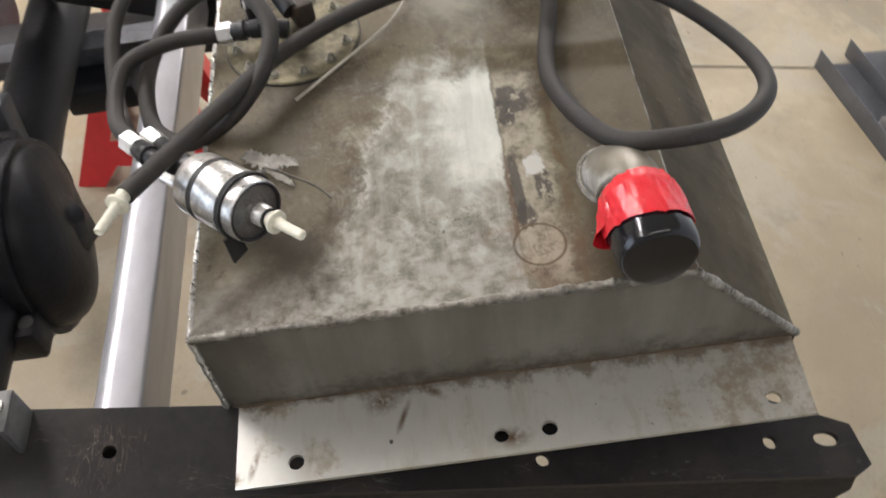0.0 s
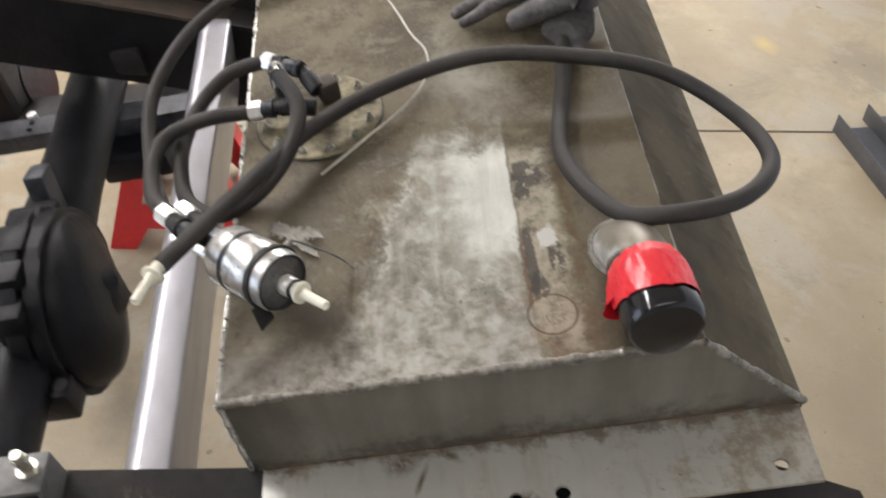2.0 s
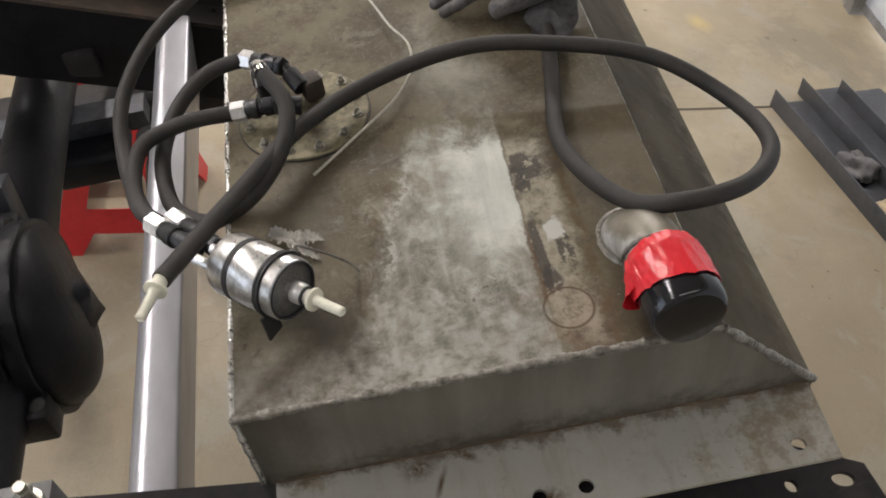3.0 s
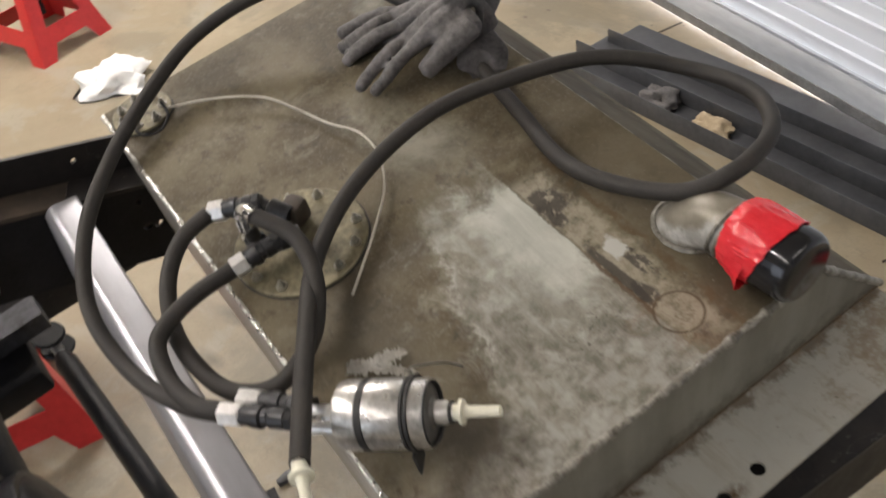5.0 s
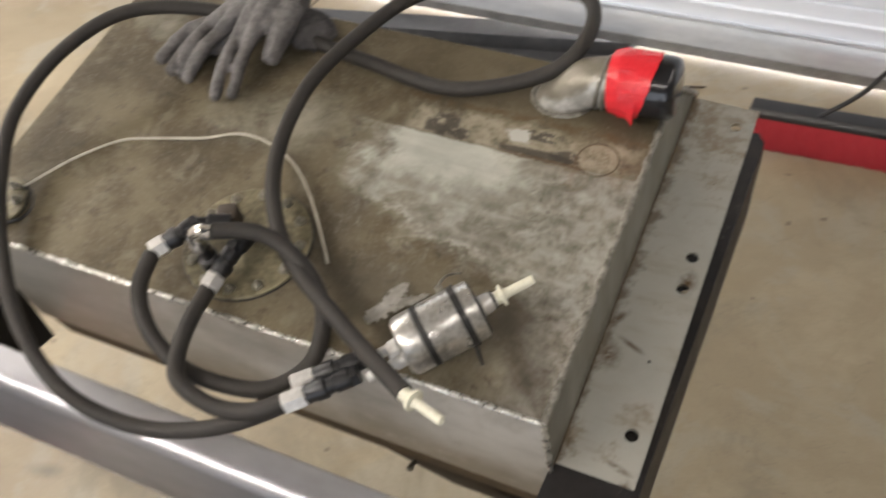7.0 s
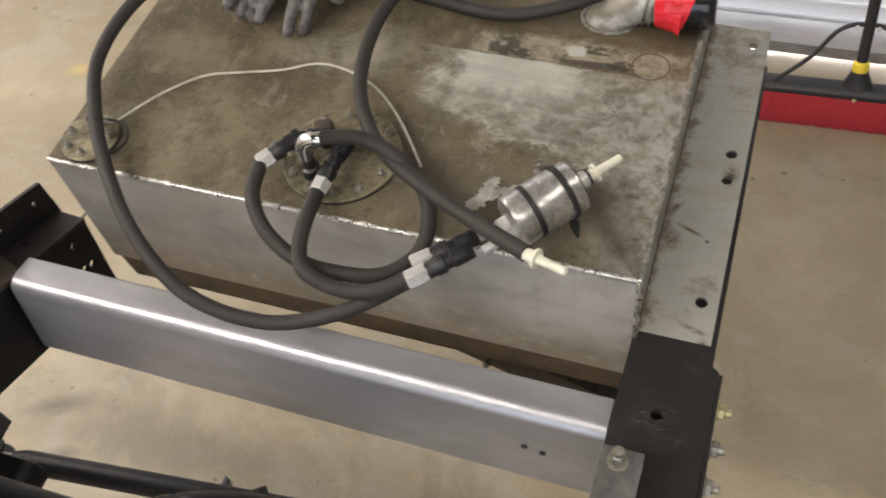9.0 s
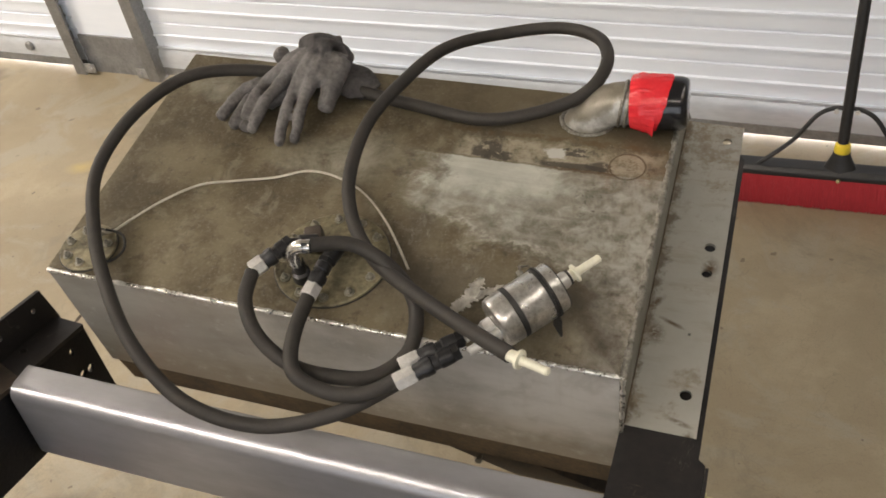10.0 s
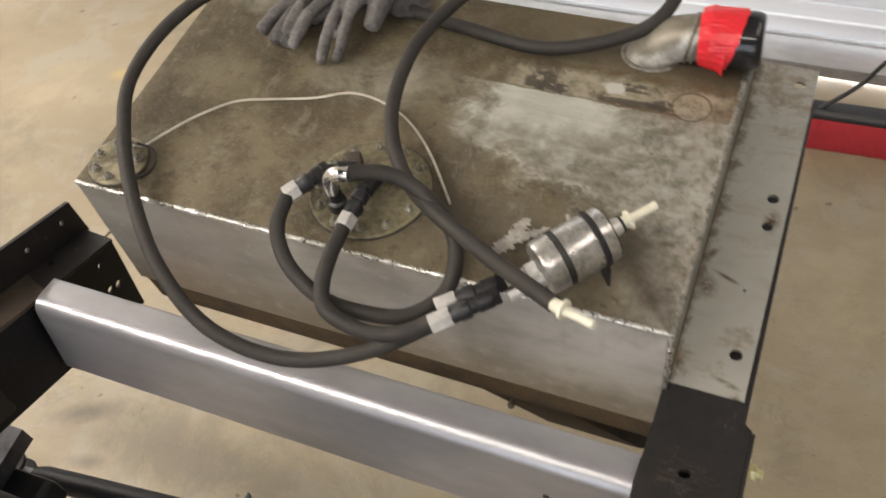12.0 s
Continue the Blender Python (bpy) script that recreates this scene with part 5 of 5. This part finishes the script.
glove("work_glove",
      [((-0.462, 0.360, 0.020), (-0.545, 0.312, 0.014), 0.012, 0.010), ((-0.462, 0.350, 0.020), (-0.522, 0.304, 0.012), 0.012, 0.010), ((-0.455, 0.342, 0.022), (-0.505, 0.296, 0.012), 0.011, 0.010), ((-0.470, 0.366, 0.020), (-0.425, 0.352, 0.021), 0.012, 0.012)],
      [(bent((-0.545, 0.312, 0.014), (-0.560, 0.264, 0.008), 0.002), 0.0094, 0.0080), (bent((-0.528, 0.302, 0.013), (-0.535, 0.250, 0.009), 0.003), 0.0094, 0.0080),
       (bent((-0.510, 0.296, 0.012), (-0.518, 0.248, 0.008), 0.002), 0.0094, 0.0080),
       ([(-0.488, 0.352, 0.022), (-0.498, 0.356, 0.034), (-0.502, 0.356, 0.043), (-0.494, 0.352, 0.048)], 0.0118, 0.0112)],
      [((-0.434, 0.354, 0.021), 0.022, 0.010, (1, -0.1, 0.1)), ((-0.420, 0.351, 0.022), 0.025, 0.009, (1, -0.2, 0.0)), ((-0.407, 0.347, 0.021), 0.027, 0.008, (1, -0.3, -0.2)), ((-0.396, 0.343, 0.017), 0.026, 0.006, (1, -0.3, -0.4)), ((-0.386, 0.340, 0.012), 0.023, 0.005, (1, -0.3, -0.3)), ((-0.379, 0.338, 0.009), 0.019, 0.004, (1, -0.3, -0.1))],
      "grey rubber-coated work glove lying flat on the tank")

# ---- broom by the door ----
BX, BY = 0.085, 1.555
broom = thing("push_broom", Matrix.Translation((BX, BY, 0)) @ Matrix.Rotation(radians(3), 4, "Z"), "push broom with red bristles leaning against the roller door", "broom")
HALF = 0.360
bm = bmesh.new()
prism(bm, [(-0.030, 0.088), (-0.030, 0.102), (-0.020, 0.112), (0.020, 0.112), (0.030, 0.102), (0.030, 0.088)], "x", -HALF, HALF, 0.002)
part("block", bm, MAT_BROOM, broom, "black plastic broom block")
bm = bmesh.new()
rng = random.Random(4)
for row in range(5):
    y = -0.028 + row * 0.014
    for k in range(190):
        x = -HALF + 0.004 + k * (2 * HALF - 0.008) / 189 + rng.uniform(-0.001, 0.001)
        dx, dy = rng.uniform(-0.002, 0.002), y * 0.28 + rng.uniform(-0.002, 0.002)
        tube(bm, [Vector((x, y, 0.0885)), Vector((x + dx, y + dy, rng.uniform(0.0008, 0.002)))], 0.0022, 4)
part("bristle_core", prism(bmesh.new(), [(-0.034, 0.003), (-0.027, 0.0882), (0.027, 0.0882), (0.034, 0.003)], "x", -HALF + 0.004, HALF - 0.004), MAT_BRISTLE, broom, "packed dark red bristle core")
tagged(part("bristles", bm, MAT_BRISTLE, broom, "dense dark red bristles"), kind="stuff")
bm = bmesh.new()
lathe(bm, [(0.040, 0.108), (0.034, 0.122), (0.022, 0.150), (0.019, 0.165)], Matrix.Diagonal((1.0, 0.6, 1, 1)), 24)
part("socket", bm, MAT_BROOM, broom, "black socket")
hd = Vector((0.02, 0.115, 1.0)).normalized()
part("ferrule", turned([(0.0185, 0), (0.020, 0.004), (0.0185, 0.022), (0.0150, 0.026)], along(Vector((0, 0, 0.158)), Vector((0, 0, 0.158)) + hd), 24), MAT_YELLOW, broom, "yellow plastic ferrule")
part("handle", turned([(0.0135, 0), (0.0135, 1.25), (0.009, 1.262)], along(Vector((0, 0.003, 0.185)), Vector((0, 0.003, 0.185)) + hd), 20), MAT_BROOM, broom, "black tube handle")
part("pin", turned([(0.005, 0), (0.005, 0.005), (0.003, 0.007)], along((0, -0.030, 0.090), (0, -0.06, 0.090)), 12), MAT_BRASS, broom, "small brass pin")
for sgn in (-1, 1):
    bm = bmesh.new()
    tube(bm, spline([(sgn * 0.20, -0.012, 0.108), (sgn * 0.12, -0.006, 0.185), (sgn * 0.07, 0.004, 0.255), (sgn * 0.035, 0.010, 0.276), (sgn * 0.008, 0.013, 0.278)], 5), 0.0058, 10)
    part("brace", bm, MAT_BROOM, broom, "black steel brace")
    part("brace_bolt", turned([(0.006, 0), (0.006, 0.004)], along((sgn * 0.024, -0.0, 0.276), (sgn * 0.024, -0.05, 0.276)), 12), MAT_NUT, broom)

# ---- steel angles on the floor ----


def steel_angle(y, tilt, length, start):
    turn = Matrix.Translation((-1.808, 1.311, 0)) @ Matrix.Rotation(radians(10.6), 4, "Z")
    ob = thing("steel_angle", turn @ Matrix.Translation((start, y, 0.0005)) @ Matrix.Rotation(radians(tilt), 4, "X"), "dark grey primed steel angle bar lying on the floor", "steel bar", "steel angles by the door")
    part("flat_leg", prism(bmesh.new(), [(0.0052, 0.0), (0.150, 0.0), (0.150, 0.005), (0.009, 0.005), (0.0052, 0.0075)], "x", 0.0, length, 0.0006), MAT_ANGLE, ob)
    part("upright_leg", prism(bmesh.new(), [(0.0, 0.0), (0.005, 0.0), (0.005, 0.052), (0.003, 0.056), (0.0, 0.056)], "x", 0.0, length, 0.0006), MAT_ANGLE, ob)
    return ob


steel_angle(0.0, 0.0, 1.13, 0.0)
steel_angle(0.118, 2.4, 1.17, -0.045)
steel_angle(0.236, 2.4, 1.20, -0.02)


def crumpled(name, x, y, z, sx, sy, sz, mat, seed, label, category):
    bm = bmesh.new()
    bmesh.ops.create_icosphere(bm, subdivisions=4, radius=1.0)
    for v in bm.verts:
        p = v.co.copy()
        f = 1 + 0.55 * noise.noise(p * 1.6 + Vector((seed, 0, 0))) + 0.18 * noise.noise(p * 5 + Vector((0, seed, 0)))
        v.co = Vector((p.x * f * sx, p.y * f * sy, max(0.0, p.z * f * sz)))
    return solid(name, bm, mat, Matrix.Translation((x, y, z)), label, category, smooth=60)


crumpled("black_cloth", -1.50, 1.45, 0.008, 0.07, 0.055, 0.04, MAT_CUFF, 3.0, "crumpled black cloth lying on the steel angles", "cloth")
crumpled("tan_rag", -1.30, 1.475, 0.008, 0.065, 0.045, 0.035, MAT_RAG, 8.0, "tan scrap of rag lying on the steel angles", "rag")
crumpled("paper_sheet", -2.64, 0.11, 0.0, 0.10, 0.12, 0.06, MAT_WHITE, 5.0, "crumpled white paper lying on the concrete floor", "paper")
bm = bmesh.new()
tube(bm, spline([(-0.67, 1.44, 0.003), (-0.66, 1.53, 0.003), (-0.63, 1.60, 0.003), (-0.57, 1.66, 0.003), (-0.45, 1.70, 0.003)], 6), 0.003, 8)
solid("loose_cord", bm, MAT_RUSTY, Matrix(), "thin brown cord lying on the floor", "cord")

# ---- rear axle ----
AY, AZ = -0.328, -0.245
axle = thing("rear_axle", CH, "black painted rear axle with a bulging differential below the rails", "axle")
part("axle_tube", tube(bmesh.new(), [Vector((-1.35, AY, AZ)), Vector((-0.66, AY, AZ)), Vector((-0.56, AY, AZ)), Vector((-0.42, AY, AZ))], lambda u: 0.0425 + 0.012 * max(0, u - 0.6) * 2, 28), MAT_AXLE, axle, "black axle tube")
part("axle_tube", tube(bmesh.new(), [Vector((-0.30, AY, AZ)), Vector((-0.20, AY, AZ)), Vector((0.35, AY, AZ))], lambda u: 0.052 - 0.008 * min(1, u * 8), 28), MAT_AXLE, axle, "black axle tube")
DX, DZ, DY = -0.352, -0.250, -0.274
bm = bmesh.new()
rings = []
for i in range(15):
    rho = math.cos(i / 14 * math.pi / 2) * 0.99 + 0.01
    ring = []
    for k in range(56):
        a = k * math.tau / 56
        x = 0.108 * rho * math.cos(a)
        bulge = max(0.0, 1 - rho ** 2.2) ** 0.55 * (0.039 + 0.020 * max(-1.0, min(1.0, x / 0.09)))
        p = Vector((DX + x, DY + 0.006 + bulge, DZ + 0.112 * rho * math.sin(a)))
        ring.append(bm.verts.new(p + Vector((0, 0.002 * noise.noise(p * 14), 0))))
    rings.append(ring)
for a, b in zip(rings, rings[1:]):
    for k in range(56):
        bm.faces.new((a[k], a[(k + 1) % 56], b[(k + 1) % 56], b[k]))
bm.faces.new(rings[-1])
part("cover", bm, MAT_AXLE, axle, "bulging black differential cover", 60)
bm = bmesh.new()
for y0, y1, grow in ((DY - 0.016, DY + 0.006, 0.009), (DY - 0.040, DY - 0.018, 0.014)):
    loop = [(DX + (0.108 + grow + 0.006 * noise.noise(Vector((math.cos(a) * 3, math.sin(a) * 3, grow)))) * math.cos(a), DZ + (0.112 + grow + 0.006 * noise.noise(Vector((math.cos(a) * 4, math.sin(a) * 4, 9)))) * math.sin(a)) for a in (k * math.tau / 44 for k in range(44))]
    prism(bm, loop, "y", y0, y1, 0.004)
part("flange", bm, MAT_AXLE, axle, "lumpy cast flange with worn edges", 40)
bm = bmesh.new()
bmesh.ops.create_uvsphere(bm, u_segments=32, v_segments=20, radius=1.0)
for v in bm.verts:
    p = v.co
    k = 1 + 0.16 * noise.noise(p * 2.6) + 0.07 * noise.noise(p * 7)
    v.co = Vector((DX + p.x * 0.112 * k, DY - 0.11 + p.y * 0.16 * k, DZ + p.z * 0.095 * k))
part("housing", bm, MAT_AXLE, axle, "black cast differential housing", 60)
for x, zt, wide, deep in ((-0.436, -0.175, 0.032, 0.03), (-0.400, -0.148, 0.030, 0.038), (-0.350, -0.135, 0.045, 0.030), (-0.305, -0.142, 0.036, 0.038), (-0.268, -0.165, 0.034, 0.030)):
    part("casting_lug", box(bmesh.new(), x - wide / 2, x + wide / 2, DY - 0.036 - deep / 2, DY - 0.012, zt - 0.06, zt + 0.012, 0.006), MAT_AXLE, axle)
part("bracket_ear", box(bmesh.new(), -0.500, -0.462, DY - 0.050, DY - 0.024, -0.21, -0.140, 0.004, Matrix.Translation((-0.48, 0, -0.14)) @ Matrix.Rotation(radians(-14), 4, "Y") @ Matrix.Translation((0.48, 0, 0.14))), MAT_GREYED, axle, "worn grey bracket ear")
part("bracket_shelf", box(bmesh.new(), -0.38, -0.32, DY - 0.17, DY - 0.05, -0.155, -0.139, 0.004), MAT_GREYED, axle, "worn grey bracket on the housing")
bm = bmesh.new()
box(bm, -0.242, -0.206, DY - 0.036, DY + 0.012, DZ - 0.045, DZ + 0.004, 0.006)
part("lug", bm, MAT_AXLE, axle, "black lug with two blind holes")
for dy in (-0.020, 0.005):
    part("lug_hole", turned([(0.009, 0), (0.009, 0.0006)], along((-0.224, DY + dy - 0.004, DZ + 0.0042), (-0.224, DY + dy - 0.004, DZ + 0.1)), 16), MAT_RUBBER, axle)

# flat bar with bolt holes behind the axle tube
bm = bmesh.new()
plate(bm, [(-0.42, -0.022), (0.20, -0.022), (0.20, 0.022), (-0.42, 0.022)], [(-0.058, -0.008, 0.0052, 0.0052), (-0.058, 0.010, 0.0052, 0.0052)], 0, 0.03)
bar_mount = thing("cross_bar", CH @ Matrix.Translation((-0.783, -0.40, -0.30)) @ Matrix.Rotation(radians(92), 4, "Z"), "grey steel bar with paired holes crossing behind the axle", "bar")
part("bar", bm, MAT_GREYED, bar_mount, "worn grey bar")
bm = bmesh.new()
hexagon(bm, 0.009, 0, 0.010, along((-0.06, 0.028, -0.006), (-0.06, 0.028, 0.2)))
part("bolt", bm, MAT_NUT, bar_mount, "bright bolt head")
part("clamp", box(bmesh.new(), 0.05, 0.16, -0.085, 0.018, -0.075, -0.0305, 0.008), MAT_AXLE, bar_mount, "black clamp under the bar")

hanger = thing("axle_hanger", CH, "black tapering steel hanger plate under the chassis rail", "bracket")
bm = bmesh.new()
prism(bm, [(-0.895, -0.52), (-0.83, -0.50), (-0.795, -0.374), (-0.71, -0.285), (-0.686, -0.205), (-0.79, -0.215), (-0.84, -0.33)], "z", -0.172, -0.128, 0.006)
part("plate", bm, MAT_BLACK, hanger)
bag = thing("air_spring", CH, "dull brown-grey round air spring behind the axle", "air spring")
part("bellows", turned([(0.070, 0.0), (0.098, 0.012), (0.110, 0.05), (0.104, 0.10), (0.108, 0.14), (0.112, 0.19), (0.100, 0.235), (0.070, 0.25)], along((-1.055, -0.80, -0.40), (-1.055, -0.50, -0.39)), 36), MAT_BAG, bag, "ribbed rubber bellows")
part("end_plate", turned([(0.066, 0.0), (0.068, 0.008), (0.030, 0.010)], along((-1.055, -0.552, -0.395), (-1.055, -0.50, -0.39)), 30), MAT_GREYED, bag, "grey end plate")

# track bar with a rod end
bar = thing("track_bar", CH, "black track bar with a rod-end joint behind the beam", "track bar")
ja, jb = Vector((-0.835, -0.226, -0.43)), Vector((-0.30, -0.178, -0.402))
part("bar", tube(bmesh.new(), [ja.lerp(jb, 0.055), ja.lerp(jb, 0.09), jb], lambda u: 0.012 if u < 0.02 else 0.0165, 22), MAT_AXLE, bar, "black bar")
part("rod_end", tube(bmesh.new(), [ja.lerp(jb, -0.01), ja.lerp(jb, 0.05)], 0.008, 14), MAT_GALV, bar, "bare steel rod end")
bm = bmesh.new()
for k in (-1, 1):
    lathe(bm, [(0.024, -0.004), (0.026, 0.0), (0.024, 0.004)], along(ja + Vector((-0.01, 0.0, k * 0.016)), ja + Vector((-0.01, 0.01, k * 0.016 + 0.05))), 20)
part("joint", bm, MAT_AXLE, bar, "black joint eye")

bm = bmesh.new()
box(bm, -1.00, -0.92, -1.3, -0.06, -0.46, -0.40, 0.004)
box(bm, -0.97, -0.94, -0.62, -0.56, -0.41, -0.03, 0.002)
box(bm, -0.97, -0.78, -0.62, -0.56, 0.02, 0.05, 0.002)
box(bm, -0.97, -0.94, -0.62, -0.56, -0.03, 0.05, 0.002)
solid("lower_brace", bm, MAT_BLACK, CH, "black lower brace bar hung from the chassis rail", "brace")

# ---- jack stands ----


def jack_stand(x, y, turn, top):
    ob = thing("jack_stand", Matrix.Translation((x, y, 0)) @ Matrix.Rotation(radians(turn), 4, "Z"), "red pressed-steel jack stand with open sides on the floor", "jack stand", "jack stands")
    lo, hi, h = 0.158, 0.055, 0.40
    for k in range(4):
        bm = bmesh.new()
        outer = [(-lo, 0.0), (-lo * 0.62, 0.0), (-lo * 0.42, 0.055), (lo * 0.42, 0.055), (lo * 0.62, 0.0), (lo, 0.0), (hi, h), (-hi, h)]
        hole = [(-0.075, 0.115), (0.075, 0.115), (0.036, 0.275), (-0.036, 0.275)]
        edges = []
        for lp in (outer, hole):
            vs = [bm.verts.new((u, 0, w)) for u, w in lp]
            edges += [bm.edges.new((vs[i], vs[(i + 1) % len(vs)])) for i in range(len(vs))]
        got = bmesh.ops.triangle_fill(bm, use_beauty=True, use_dissolve=False, edges=edges)
        ext = bmesh.ops.extrude_face_region(bm, geom=[g for g in got["geom"] if isinstance(g, bmesh.types.BMFace)])
        bmesh.ops.translate(bm, vec=(0, 0.004, 0), verts=[g for g in ext["geom"] if isinstance(g, bmesh.types.BMVert)])
        lean = math.atan2(lo - hi, h)
        bmesh.ops.transform(bm, matrix=Matrix.Rotation(k * math.pi / 2, 4, "Z") @ Matrix.Translation((0, -lo, 0)) @ Matrix.Rotation(-lean, 4, "X"), verts=bm.verts)
        part("side_plate", bm, MAT_RED, ob)
    part("collar", box(bmesh.new(), -0.056, 0.056, -0.056, 0.056, 0.385, 0.405, 0.003), MAT_RED, ob)
    part("post", box(bmesh.new(), -0.016, 0.016, -0.02, 0.02, 0.10, top, 0.003), MAT_AXLE, ob, "black ratchet post")
    part("saddle", box(bmesh.new(), -0.03, 0.03, -0.05, 0.05, top, top + 0.02, 0.006), MAT_AXLE, ob, "black saddle")
    return ob


jack_stand(-1.305, -0.425, 3, 0.55)
jack_stand(-3.10, -0.02, 30, 0.42)

# ---- scraps ----


def torn_strip(way, half, seed):
    """A thin crumpled strip of paper along a way, its two long edges torn in fibres."""
    rng = random.Random(seed)
    bm = bmesh.new()
    pts = spline(way, 14)
    rows = []
    for k, p in enumerate(pts):
        u = k / (len(pts) - 1)
        d = (pts[min(k + 1, len(pts) - 1)] - pts[max(k - 1, 0)]).normalized()
        side = d.cross(Vector((0, 0, 1))).normalized()
        w = half * (0.55 + 0.45 * math.sin(u * 2.6 + 0.3)) * (1.0 - 0.85 * max(0.0, u - 0.8) / 0.2)
        row = []
        for e in (-1.0, -0.55, 0.0, 0.5, 1.0):
            reach = e * w * (1 + (rng.uniform(-0.45, 0.40) if abs(e) == 1 else 0))
            lift = 0.0032 * noise.noise(Vector((u * 6, e * 1.7, seed))) + 0.0022 * abs(e) ** 2
            row.append(bm.verts.new(p + side * reach + Vector((0, 0, lift))))
        rows.append(row)
    for a, b in zip(rows, rows[1:]):
        for k in range(4):
            bm.faces.new((a[k], a[k + 1], b[k + 1], b[k]))
    bmesh.ops.solidify(bm, geom=bm.faces, thickness=0.0004)
    return bm


scrap = thing("torn_paper", CH, "torn scrap of pale paper stuck beside the filter", "paper scrap")
part("strip", torn_strip([(-0.180, 0.040, 0.004), (-0.172, 0.052, 0.005), (-0.166, 0.064, 0.004), (-0.164, 0.077, 0.006), (-0.160, 0.088, 0.004)], 0.0075, 3), MAT_PAPER, scrap, "", 20)
part("strip", torn_strip([(-0.168, 0.058, 0.003), (-0.157, 0.066, 0.004), (-0.148, 0.075, 0.003), (-0.138, 0.084, 0.003)], 0.0042, 8), MAT_PAPER, scrap, "", 20)
bm = bmesh.new()
prism(bm, [(0.0, -0.011), (0.0, 0.011), (0.165, 0.002), (0.165, -0.002)], "z", 0.0005, 0.012, 0.001)
solid("steel_wedge", bm, MAT_AXLE, Matrix.Translation((-0.836, -0.012, 0)) @ Matrix.Rotation(radians(3), 4, "Z"), "thin black tapered steel wedge lying on the concrete floor", "wedge")
bm = bmesh.new()
prism(bm, [(0.0, -0.006), (0.028, -0.010), (0.070, -0.004), (0.074, 0.003), (0.040, 0.004), (0.026, 0.011), (0.0, 0.006)], "z", 0.0005, 0.013, 0.002)
solid("steel_offcut", bm, MAT_ANGLE, Matrix.Translation((-0.842, 0.008, 0)) @ Matrix.Rotation(radians(106), 4, "Z"), "small bent dark steel offcut lying on the floor", "offcut")
